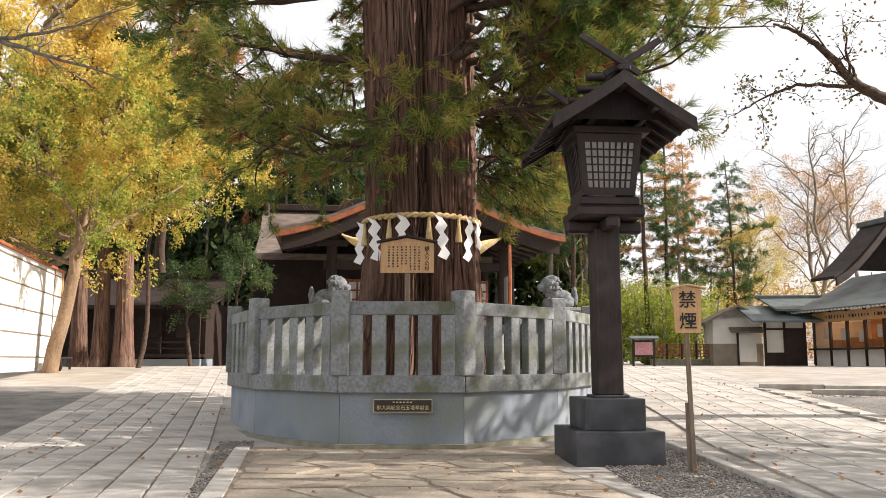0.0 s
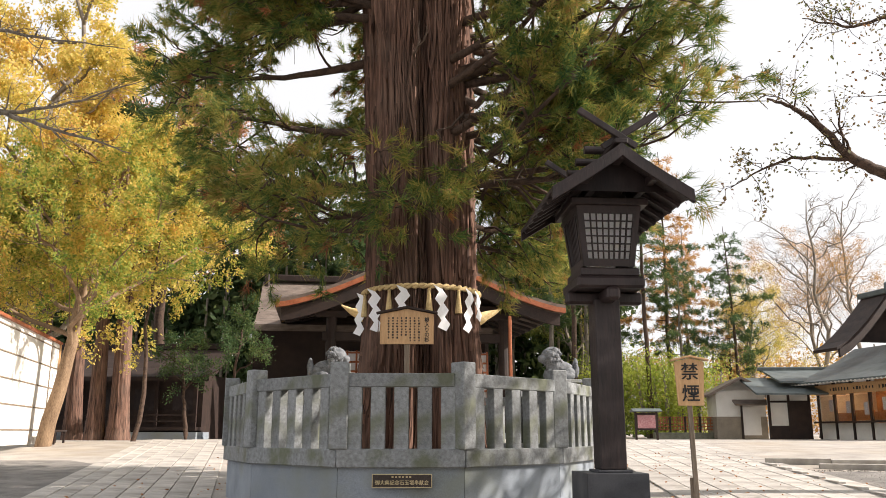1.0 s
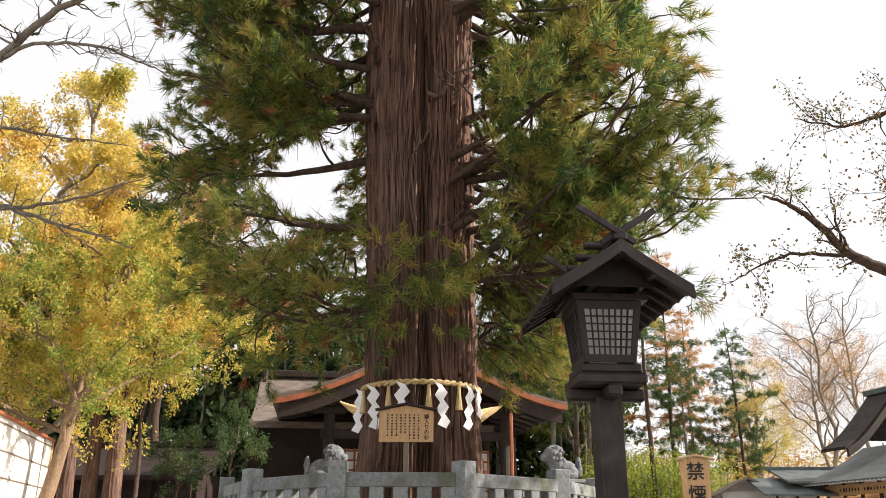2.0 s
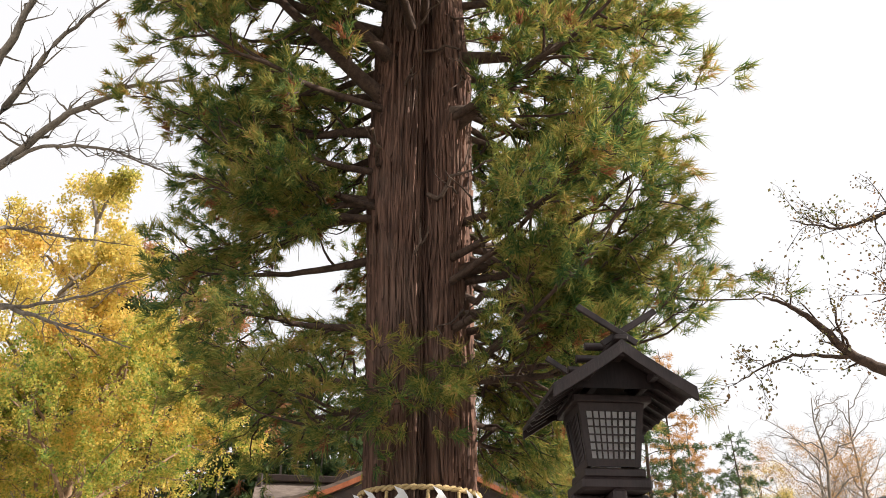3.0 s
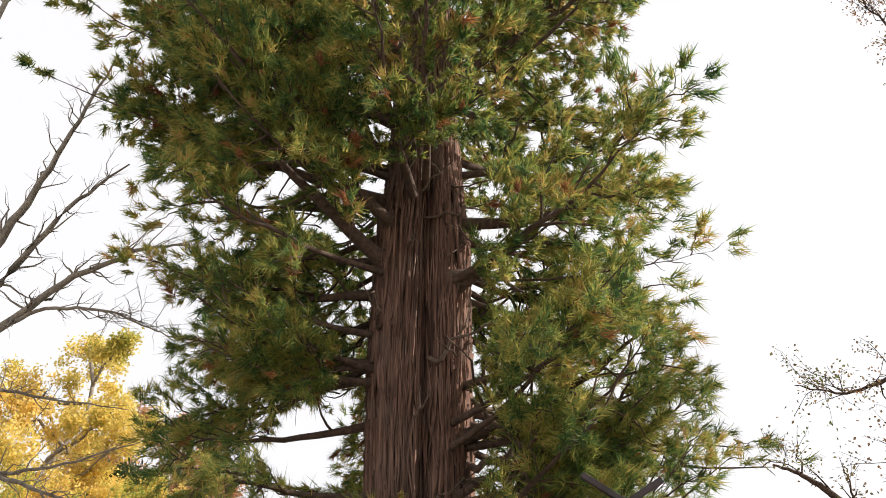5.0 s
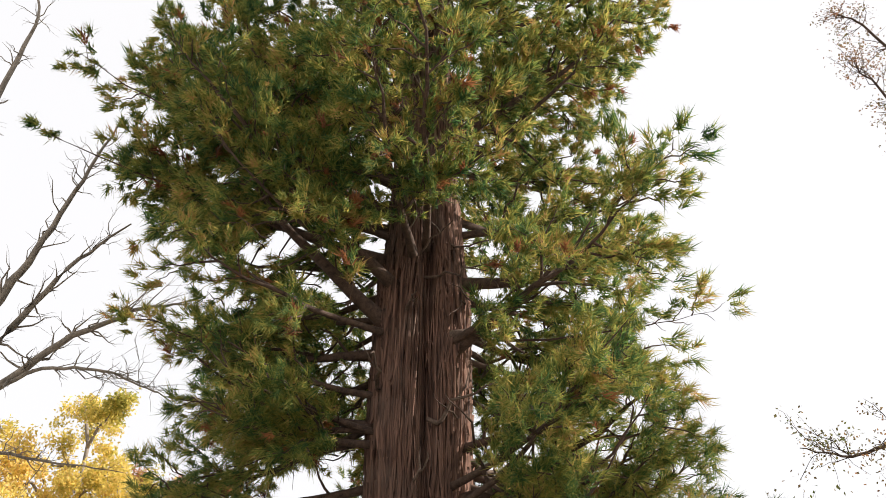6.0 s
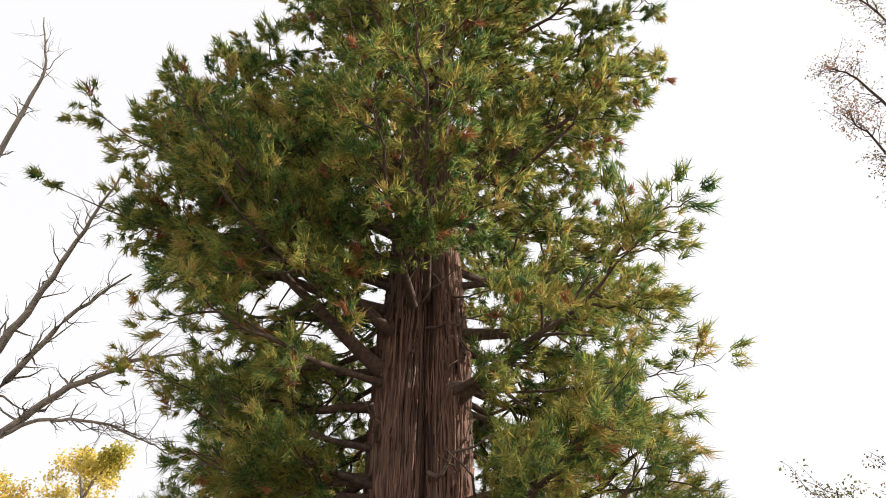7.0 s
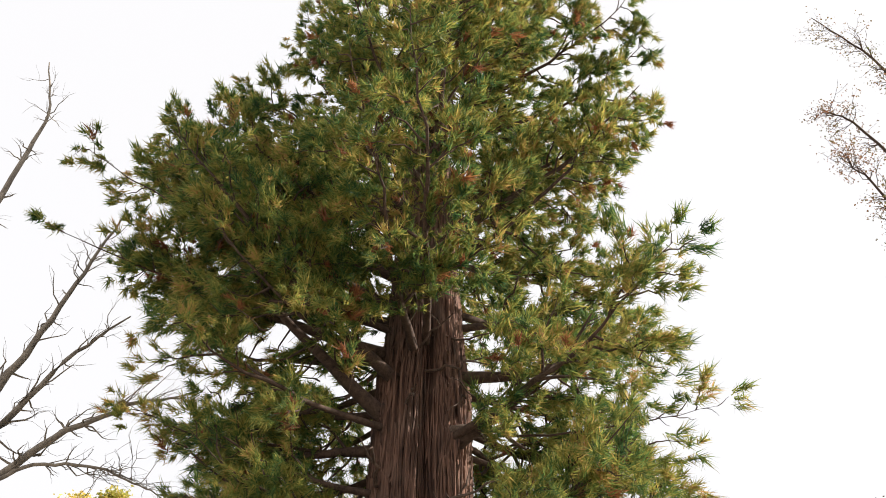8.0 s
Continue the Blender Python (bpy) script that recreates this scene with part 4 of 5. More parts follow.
# ---- kagura hall behind the cedar ----
def hall():
    H = thing("shrine_hall", "dark timber shrine hall with a brown bark-shingle roof", "hall", -0.7, 24.0, 0.6, 8)
    # front gable with a sweeping curve
    half, eave, apex = 4.1, 4.15, 5.85

    def prof(u):
        return apex - (apex - eave) * (1 - (1 - u) ** 1.4) if u < 1 else eave

    us = [i / 16 for i in range(17)]
    for sg in (-1, 1):
        rows = [[Vector((sg * half * u, y, prof(u))) for u in us] for y in (-1.2, 2, 7.0)]
        part("roof_slope", sheet(bmesh.new(), rows, 0.22), SHINGLE, H, "brown bark-shingle roof slope")
        rows = [[Vector((sg * half * u * 0.995, y, prof(u) - 0.10)) for u in us] for y in (-1.26, -1.16)]
        part("eave_edge", sheet(bmesh.new(), rows, 0.14), REDWOOD, H, "red-brown eave edge")
        rows = [[Vector((sg * half * u * 0.96, y, prof(u) - 0.25)) for u in us] for y in (-1.14, -1.02)]
        part("bargeboard", sheet(bmesh.new(), rows, 0.34), HALLWOOD, H, "dark curved bargeboard")
        for k in range(9):
            y = -0.8 + k * 0.8
            bar(H, (sg * 2.2, y, prof(0.52) - 0.32), (sg * 3.94, y, prof(0.96) - 0.30), 0.09, "rafter")
        for y in (0.2, 3.2, 6.2):
            bm = bmesh.new()
            bmesh.ops.create_cone(bm, segments=12, radius1=0.16, radius2=0.15, depth=4.2, cap_ends=True, matrix=pose(sg * 2.55, y, 2.1))
            part("pillar", bm, HALLWOOD, H)
        part("bracket", boxed(sg * 2.55, 0.1, 3.95, 0.9, 0.25, 0.2, 0.03), HALLWOOD, H)
    part("tie_beam", boxed(0, 0.2, 4.1, 6.2, 0.24, 0.34, 0.02), HALLWOOD, H)
    part("tie_beam", boxed(0, 0.2, 3.3, 5.6, 0.2, 0.26, 0.02), HALLWOOD, H)
    part("gable_wall", boxed(0, 0.5, 4.75, 4.6, 0.08, 1.1), HALLWOOD, H)
    part("floor_deck", boxed(0, 3.2, 0.75, 6.4, 7.2, 0.2, 0.02), HALLWOOD, H)
    part("plinth", boxed(0, 3.2, 0.2, 6.8, 7.6, 0.7, 0.03), PLINTH, H)
    part("back_wall", boxed(0, 6.4, 2.5, 5.6, 0.1, 3.4), HALLWOOD, H)
    part("railing", boxed(0, -0.3, 1.35, 6.3, 0.08, 0.1), HALLWOOD, H)
    for sg in (-1, 1):
        d = part("lattice_door", boxed(sg * 1.85, 3.0, 2.2, 1.5, 0.05, 1.9), PAPER, H, "white papered door with red lattice")
        for k in range(6):
            part("muntin", boxed(sg * 1.85 - 0.75 + k * 0.3, 2.96, 2.2, 0.06, 0.04, 1.95), REDWOOD, d)
        for k in range(7):
            part("muntin", boxed(sg * 1.85, 2.955, 1.3 + k * 0.3, 1.55, 0.04, 0.06), REDWOOD, d)
    part("corner_pole", boxed(2.45, -1.2, 2.0, 0.09, 0.09, 3.6, 0.02), REDWOOD, H, "red-brown pole")
    # broad wing behind with its own ridge
    rows = []
    for t in (-1, -0.8, -0.5, -0.2, 0):
        rows.append([Vector((x, 5.2 + 3.2 * t, 5.75 - 1.9 * (1 - (1 + t) ** 1.5))) for x in (-4.95, -3, 0, 2.6)])
    part("wing_roof", sheet(bmesh.new(), rows, 0.2), SHINGLE, H, "weathered shingle wing roof")
    rows = [[Vector((x, 5.2 + 3.2 * t, 5.75 - 1.9 * (1 - (1 - t) ** 1.5))) for x in (-4.95, -3, 0, 2.6)] for t in (0, 0.2, 0.5, 0.8, 1)]
    part("wing_roof", sheet(bmesh.new(), rows, 0.2), SHINGLE, H)
    part("wing_ridge", boxed(-1.2, 5.2, 5.88, 7.2, 0.34, 0.24, 0.03), HALLWOOD, H)
    part("ridge_end", boxed(-4.8, 5.2, 5.72, 0.18, 0.5, 0.6, 0.05), HALLWOOD, H)
    part("wing_wall", boxed(-1.5, 5.2, 2.2, 7.0, 4.0, 3.6), HALLWOOD, H)
    for k in range(12):
        bar(H, (-4.8 + k * 0.22, 2.05, 3.75), (-4.8 + k * 0.22, 3.2, 4.15), 0.07, "rafter")
    H.matrix_basis = FAR @ H.matrix_basis
    return H


# the hall is a big building well behind the tree
FAR = Matrix.Translation((0, 0, EYE)) @ Matrix.Scale(1.9, 4) @ Matrix.Translation((0, 0, -EYE))
hall()


def great_rope():
    r = thing("great_straw_rope", "giant twisted straw rope hung across the hall front", "rope")
    lines = []
    for ph in (0, 2.09, 4.19):
        pts = []
        for i in range(61):
            s = i / 60
            x = -2.78 + 4.42 * s
            fat = max(0.02, 0.27 * (1 - abs(2 * s - 1) ** 3.2))
            z = 4.02 + 0.55 * abs(2 * s - 1) ** 2.4
            tw = s * 16 + ph
            pts.append((x, 22.6 + 0.14 * (x + 0.5) + 0.35 * fat * math.sin(tw) * 1.3, z + 0.35 * fat * math.cos(tw) * 1.3, 0.55 * fat + 0.01))
        lines.append(pts)
    v, f = tubes(lines, 10)
    bulk("strand", v, f, STRAW, r, smooth=True)
    r.matrix_basis = FAR


great_rope()


def guardian(x, y, z, rz):
    """Seated stone guardian beast, one plain mesh."""
    bm = bmesh.new()
    # haunches, sloping back, chest, maned head with muzzle, paws, plume tail
    for cx, cy, cz, sx, sy, sz in ((0, 0.22, 0.22, 0.24, 0.30, 0.22), (0, 0.06, 0.38, 0.21, 0.36, 0.20), (0, -0.16, 0.46, 0.22, 0.22, 0.30), (0, -0.26, 0.70, 0.27, 0.26, 0.24),
                                   (0, -0.50, 0.62, 0.15, 0.14, 0.11), (0.12, -0.32, 0.16, 0.08, 0.10, 0.20), (-0.12, -0.32, 0.16, 0.08, 0.10, 0.20), (0, 0.52, 0.40, 0.10, 0.09, 0.26),
                                   (0.10, 0.50, 0.30, 0.07, 0.08, 0.20), (-0.10, 0.50, 0.30, 0.07, 0.08, 0.20), (0.20, 0.16, 0.14, 0.10, 0.24, 0.14), (-0.20, 0.16, 0.14, 0.10, 0.24, 0.14),
                                   (0.19, -0.2, 0.86, 0.06, 0.05, 0.09), (-0.19, -0.2, 0.86, 0.06, 0.05, 0.09)):
        bmesh.ops.create_icosphere(bm, subdivisions=3, radius=1, matrix=Matrix.Translation((cx, cy, cz)) @ Matrix.Diagonal((sx, sy, sz, 1)))
    rng = random.Random(2)
    for k in range(80):
        a, e = rng.uniform(0, 6.28), rng.uniform(-0.9, 1.4)
        r = 0.26
        bmesh.ops.create_icosphere(bm, subdivisions=1, radius=rng.uniform(0.05, 0.085), matrix=Matrix.Translation((r * math.cos(a) * math.cos(e), -0.20 + r * math.sin(a) * math.cos(e), 0.66 + 0.25 * math.sin(e))))
    for v in bm.verts:
        v.co += noise.noise_vector(v.co * 9) * 0.02
    ob = part("guardian_statue", bm, STATUE)
    ob.matrix_basis = pose(x, y, z, 0, 0, rz) @ Matrix.Diagonal((1.7, 1.7, 1.7, 1))
    tagged(ob, "grey stone guardian beast statue on a pedestal", "statue", "guardian statues")
    p = thing("statue_pedestal", "stepped grey stone statue pedestal", "pedestal", x, y, ground_z(y), rz, "statue pedestals")
    top = z - ground_z(y) + 0.06
    part("shaft", boxed(0, 0, top * 0.5 - 0.08, 1.3, 1.7, top - 0.16, 0.02), STONE, p)
    part("cap", boxed(0, 0, top - 0.08, 1.5, 1.9, 0.16, 0.02), STONE, p)
    part("foot", boxed(0, 0, 0.1, 1.9, 2.3, 0.3, 0.02), STONE, p)


guardian(-5.55, 40.0, 3.6, 84)
guardian(5.6, 40.0, 3.6, -72)


# ---- west side: white panel fence, old cedars, dim side hall ----
def panel_fence():
    a, b = Vector((-11.6, 20.0)), Vector((-14.0, 30.0))
    d = (b - a).normalized()
    ang = math.degrees(math.atan2(d.y, d.x))
    F = thing("panel_fence", "tall white panel fence with brown rails", "fence", a.x, a.y, 0, ang)
    ln = (b - a).length
    for k in range(5):
        x = ln * (k + 0.5) / 5
        y = a.y + d.y * x
        part("panel", boxed(x, 0, 2.45 + 0.1, ln / 5 - 0.01, 0.05, 3.5 - 0.22 * k * 0), SHEET, F)
    for k in range(5):
        part("rail", boxed(ln / 2, -0.04, 1.25 + k * 0.72, ln, 0.03, 0.035), POSTWOOD, F)
    for x in (0.0, ln * 0.88):
        part("post", boxed(x, -0.03, 2.2, 0.05, 0.05, 4.2), POSTWOOD, F)
    part("coping", boxed(ln / 2, 0, 4.34, ln, 0.26, 0.08), REDWOOD, F)
    part("end_post", boxed(ln + 0.06, 0, 2.4, 0.12, 0.14, 3.9), BOARDWOOD, F)


panel_fence()


def bench(x, y, rz):
    b = thing("bench", "low dark wooden bench beside the white fence", "bench", x, y, ground_z(y), rz)
    part("seat", boxed(0, 0, 0.44, 1.8, 0.4, 0.06, 0.01), HALLWOOD, b)
    for sx in (-0.75, 0.75):
        for sy in (-0.14, 0.14):
            part("leg", boxed(sx, sy, 0.21, 0.07, 0.07, 0.42), HALLWOOD, b)


bench(-13.0, 28.2, 103)


# ---- trees ----
def woody(base, height, radius, lean, rng, fork=0.3, limbs=9, spread=5.0, up=0.5, levels=2, crook=0.06):
    """Trunk, limbs and twigs of a broadleaf tree: lists of lines, and the ends of the twigs with their headings."""
    base = np.asarray(base, float)
    top = base + np.array([lean[0], lean[1], height])
    stem = bend(base, top, radius, radius * 0.15, 12, rng, crook)
    big, small, ends, ways = [stem], [], [], []
    for k in range(limbs):
        u = fork + (0.97 - fork) * (k + rng.random() * 0.6) / limbs
        i = min(11, int(u * 12))
        q = stem[i, :3] + (stem[i + 1, :3] - stem[i, :3]) * (u * 12 - i)
        az = k * 2.4 + rng.normal() * 0.4
        ln = spread * (1.15 - 0.75 * (u - fork) / (1 - fork)) * rng.uniform(0.75, 1.15)
        w = unit(np.array([math.cos(az), math.sin(az), up * rng.uniform(0.5, 1.6)]))
        b = bend(q, q + w * ln, radius * 0.38 * (1.1 - u * 0.6), 0.012, 8, rng, 0.11, -0.05 * ln)
        big.append(b)
        for t in range(int(ln * 2.2) + 2):
            v = 0.2 + 0.8 * rng.random()
            j = min(7, int(v * 8))
            s = b[j, :3]
            w2 = unit(w * 0.7 + rng.normal(size=3) * 0.6 + np.array([0, 0, 0.12]))
            l2 = ln * 0.34 * (1.2 - v * 0.6) * rng.uniform(0.6, 1.3)
            c = bend(s, s + w2 * l2, 0.022 * (1.3 - v), 0.004, 5, rng, 0.12)
            small.append(c)
            for e in range(3):
                w3 = unit(w2 + rng.normal(size=3) * 0.6)
                o = c[2 + e, :3]
                g = bend(o, o + w3 * l2 * 0.5, 0.008, 0.003, 3, rng, 0.12)
                small.append(g)
                ends.append(g[1:, :3])
                ways.append(np.repeat(w3[None], 3, 0))
    return big, small, np.concatenate(ends), np.concatenate(ways)


def leafy(ends, ways, per, size, puff, rng):
    n = len(ends) * per
    p = np.repeat(ends, per, 0) + rng.normal(size=(n, 3)) * puff
    d = unit(np.repeat(ways, per, 0) * 0.5 + rng.normal(size=(n, 3)) + np.array([0, 0, -0.3]))
    ln = rng.uniform(0.7, 1.3, n) * size
    return kites(p, d, ln, ln * rng.uniform(0.5, 0.75, n), rng)


def broadleaf(name, label, x, y, height, radius, lean, seed, leaf, bark=GREYBARK, per=10, size=0.12, puff=0.25, group="", **kw):
    rng = np.random.default_rng(seed)
    z = ground_z(y)
    T = thing(name, label, "tree", x, y, z, 0, group)
    big, small, ends, ways = woody((0, 0, -0.1), height, radius, lean, rng, **kw)
    v, f = tubes(big, 9)
    bulk("trunk", v, f, bark, T, smooth=True)
    v, f = tubes(small, 4)
    tagged(bulk("twig", v, f, bark, T), kind="stuff")
    if leaf and per:
        v, f = leafy(ends, ways, per, size, puff, rng)
        bulk("crown", v, f, leaf, T)
    return T


broadleaf("maple_tree", "spreading tree with yellow-green autumn leaves", -12.8, 27.0, 10.5, 0.26, (1.6, 0.5), 31, GREENLEAF, surface("tan_bark", (0.12, 0.075, 0.045), (0.30, 0.205, 0.125), 5, 0.9, 0.5, 40, stretch=(1, 1, 0.3)),
          per=46, size=0.10, puff=0.10, fork=0.28, limbs=22, spread=6.0, up=0.55, crook=0.025)
broadleaf("yellow_tree", "tall tree with glowing yellow autumn leaves", -17.5, 33.0, 20, 0.4, (1.0, 0), 32, YELLOWLEAF, per=34, size=0.15, puff=0.17, fork=0.22, limbs=20, spread=7.5, up=0.5)
broadleaf("yellow_tree", "yellow and russet autumn tree behind the fence", -15.8, 47.0, 23, 0.35, (0.5, 0), 33, REDLEAF, LIMBBARK, per=26, size=0.15, puff=0.2, fork=0.4, limbs=15, spread=7.0, up=0.6)
broadleaf("yellow_tree", "yellow-green autumn tree over the west path", -11.6, 31.5, 11.5, 0.10, (0.6, 0), 34, GREENLEAF, LIMBBARK, per=30, size=0.10, puff=0.11, fork=0.62, limbs=10, spread=3.2, up=0.3)
for i, (x, y, h, s) in enumerate(((-9.9, 38.5, 6.5, 41), (-11.6, 38.0, 5.0, 42))):
    broadleaf("garden_tree", "thin-stemmed green tree before the side hall", x, y, h, 0.11, (0.4 - 0.8 * i, 0), s, PINELEAF, LIMBBARK, per=16, size=0.09, puff=0.12, fork=0.45, limbs=9, spread=1.9, up=0.5, group="garden trees")


def old_cedar(x, y, r, seed, h=14):
    rng = np.random.default_rng(seed)
    T = thing("old_cedar", "old cedar with a bare reddish trunk", "tree", x, y, ground_z(y), 0, "old cedars")
    zs = np.linspace(-0.2, h, 40)
    a = np.linspace(0, 2 * np.pi, 48, endpoint=False)
    A, Z = np.meshgrid(a, zs)
    R = r * (1 - 0.75 * Z / h) * (1 + 0.3 * np.exp(-np.maximum(Z, 0) / 0.8)) + 0.05 * r * wavy(A, Z, seed, 12, 0.2)
    v = np.stack([R * np.cos(A) + rng.normal() * 0.02 * Z, R * np.sin(A), Z], -1).reshape(-1, 3)
    i, j = np.meshgrid(np.arange(39), np.arange(48), indexing="ij")
    bulk("trunk", v, np.stack([i * 48 + j, i * 48 + (j + 1) % 48, (i + 1) * 48 + (j + 1) % 48, (i + 1) * 48 + j], -1).reshape(-1, 4), BARK, T, smooth=True)
    n = 9000
    z = rng.uniform(8, h + 1, n)
    rad = (0.4 + 3.2 * (1 - (z - 8) / (h - 5))) * np.sqrt(rng.random(n))
    b = rng.uniform(0, 6.28, n)
    p = np.stack([rad * np.cos(b), rad * np.sin(b), z], -1)
    v, f = kites(p, unit(rng.normal(size=(n, 3)) + [0, 0, -0.4]), rng.uniform(0.3, 0.6, n), rng.uniform(0.05, 0.1, n), rng)
    bulk("crown", v, f, DARKLEAF, T)


for i, (x, y, r) in enumerate(((-16.3, 37, 0.36), (-14.9, 36.0, 0.36), (-13.9, 36.0, 0.42), (-19.0, 39, 0.36))):
    old_cedar(x, y, r, 60 + i)


def side_hall():
    S = thing("side_hall", "long low dark timber hall behind the garden", "hall", -15.9, 41, 0.85)
    part("body", boxed(0, 2, 1.6, 8.2, 4, 3.2), HALLWOOD, S)
    part("veranda", boxed(0, -0.6, 0.5, 8.4, 1.4, 0.16), HALLWOOD, S)
    part("platform", boxed(0, -0.4, 0.15, 8.6, 2.2, 0.4), PLINTH, S)
    rows = [[Vector((x, 2 + 4 * t, 4.6 - 1.7 * (1 - (1 + t) ** 1.3))) for x in (-4.9, 0, 4.9)] for t in (-1, -0.6, -0.3, 0)]
    part("roof_slope", sheet(bmesh.new(), rows, 0.2), HALLWOOD, S)
    part("ridge", boxed(0, 2, 4.7, 9.8, 0.4, 0.3, 0.03), HALLWOOD, S)
    for k in range(5):
        part("pillar", boxed(-3.8 + 1.9 * k, -0.2, 1.8, 0.18, 0.18, 2.6), HALLWOOD, S)
        part("window", boxed(-4.4 + 1.9 * k, -0.02, 1.9, 1.1, 0.06, 1.0), DARKWOOD, S)
    for z in (0.85, 1.15):
        part("rail", boxed(0, -1.2, z, 8.4, 0.06, 0.07), HALLWOOD, S)


side_hall()

# ---- east side: shop, storehouse, lattice fence, notice board ----
def shop():
    S = thing("shrine_shop", "white-walled shrine office with lit shop windows and a grey-green roof", "building", 19.8, 44.0, 0.85, -78)
    # long side runs along local x
    L = 9.0
    part("lower_wall", boxed(L / 2, 0.1, 0.4, L, 0.16, 0.8), PLASTER, S)
    part("counter", boxed(L / 2, -0.16, 0.86, L, 0.5, 0.09, 0.01), HALLWOOD, S)
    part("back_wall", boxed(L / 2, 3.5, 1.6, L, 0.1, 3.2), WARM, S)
    part("end_wall", boxed(0.05, 1.8, 1.6, 0.1, 3.5, 3.2), PLASTER, S)
    part("end_wall", boxed(L, 1.8, 1.6, 0.1, 3.5, 3.2), PLASTER, S)
    part("ceiling_board", boxed(L / 2, 1.8, 2.75, L, 3.4, 0.08), BOARDWOOD, S)
    for k in range(8):
        x = L * k / 7
        part("mullion", boxed(x, 0.02, 1.55, 0.12, 0.14, 3.1), HALLWOOD, S)
        if k < 7:
            w = part("window", boxed(x + L / 14, 0.03, 1.55, L / 7 - 0.14, 0.03, 1.25), GLASS, S)
            w.visible_shadow = False
            part("hung_paper", boxed(x + L / 14 + 0.2, 0.12, 1.7 - 0.1 * (k % 3), 0.3, 0.02, 0.6), PAPER, S, "hung white notice")
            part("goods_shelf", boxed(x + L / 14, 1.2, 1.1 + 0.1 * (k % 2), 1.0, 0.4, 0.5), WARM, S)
    part("fascia_board", boxed(L / 2, -0.1, 2.5, L, 0.08, 0.5), BOARDWOOD, S, "pale signboard over the windows")
    bm = bmesh.new()
    rng = random.Random(6)
    for k in range(24):
        box(bm, 1.0 + k * 0.22 + (0.5 if k % 8 == 0 else 0), -0.146, 2.5, rng.uniform(0.05, 0.12), 0.006, rng.uniform(0.08, 0.2))
    tagged(part("fascia_writing", bm, INK, S), kind="stuff")
    rows = [[Vector((x, -1.0 + 4.2 * t, 2.9 + 1.2 * t + 0.75 * t * t)) for x in (-0.9, L / 2, L + 1)] for t in (0, 0.25, 0.5, 0.75, 1)]
    part("lower_roof", sheet(bmesh.new(), rows, 0.09), TILEROOF, S, "grey-green metal roof")
    for k in range(36):
        part("rafter_end", boxed(-0.7 + k * 0.29, -0.75, 2.86, 0.08, 0.55, 0.09, rx=15), PLASTER, S)
    # dormer gable over the shop front
    us = (0, 0.2, 0.4, 0.6, 0.8, 1)
    for sg in (-1, 1):
        rows = [[Vector((2.4 - 1.9 * t, 2.9 + sg * 3.3 * u, 7.45 - 2.9 * (1 - (1 - u) ** 1.3))) for u in us] for t in (0, 0.5, 1)]
        part("upper_roof", sheet(bmesh.new(), rows, 0.16), HALLWOOD, S, "dark upper gable roof")
        rows = [[Vector((2.38 + 0.16 * t, 2.9 + sg * 3.25 * u, 7.36 - 2.9 * (1 - (1 - u) ** 1.3))) for u in us] for t in (0, 1)]
        part("bargeboard", sheet(bmesh.new(), rows, 0.42), HALLWOOD, S)
    bm = bmesh.new()
    bm.faces.new([bm.verts.new(p) for p in ((1.9, 0.9, 4.9), (1.9, 4.9, 4.9), (1.9, 2.9, 6.7))])
    bmesh.ops.solidify(bm, geom=bm.faces[:], thickness=0.1)
    part("gable_wall", bm, HALLWOOD, S)
    part("ridge", boxed(1.4, 2.9, 7.56, 2.2, 0.3, 0.3, 0.04), TILEROOF, S)
    part("ridge_tile", boxed(2.5, 2.9, 7.75, 0.22, 0.4, 0.55, 0.08), TILEROOF, S)
    for k in range(3):
        part("ceiling_lamp", boxed(1.5 + 2.6 * k, 1.6, 2.66, 1.4, 0.25, 0.06), LAMPGLOW, S, "lit warm ceiling lamp")
    # entrance part
    E = thing("office_entrance", "white and dark panelled entrance of the shrine office", "building", 17.4, 44.0, 0.85, -4)
    part("wall", boxed(0.95, 0.5, 1.25, 2.2, 0.14, 2.5), PLASTER, E)
    part("door", boxed(1.45, 0.40, 0.95, 0.95, 0.06, 1.9), HALLWOOD, E, "dark wooden sliding door")
    part("dado", boxed(0.42, 0.41, 0.35, 0.9, 0.05, 0.7), HALLWOOD, E)
    for x in (-0.1, 0.92, 1.98):
        part("pillar", boxed(x, 0.41, 1.25, 0.12, 0.1, 2.5), HALLWOOD, E)
    part("lintel", boxed(0.95, 0.405, 1.95, 2.2, 0.09, 0.1), HALLWOOD, E)
    rows = [[Vector((x, -0.9 + 3.0 * t, 2.35 + 0.95 * t)) for x in (-1.1, 1, 3.4)] for t in (0, 0.5, 1)]
    part("roof", sheet(bmesh.new(), rows, 0.10), TILEROOF, E, "grey-green metal roof")
    rows = [[Vector((x, -0.1 + 3.0 * t, 3.0 + 0.8 * t)) for x in (0.4, 1.5, 4.2)] for t in (0, 0.5, 1)]
    part("roof", sheet(bmesh.new(), rows, 0.10), TILEROOF, E)
    part("ridge", boxed(2.2, 2.9, 3.86, 4.0, 0.25, 0.2, 0.03), TILEROOF, E)


GLASS = bpy.data.materials.new("window_glass")
GLASS.use_nodes = True
GLASS.node_tree.nodes["Principled BSDF"].inputs["Transmission Weight"].default_value = 1.0
GLASS.node_tree.nodes["Principled BSDF"].inputs["Roughness"].default_value = 0.02
GLASS.node_tree.nodes["Principled BSDF"].inputs["IOR"].default_value = 1.3
shop()


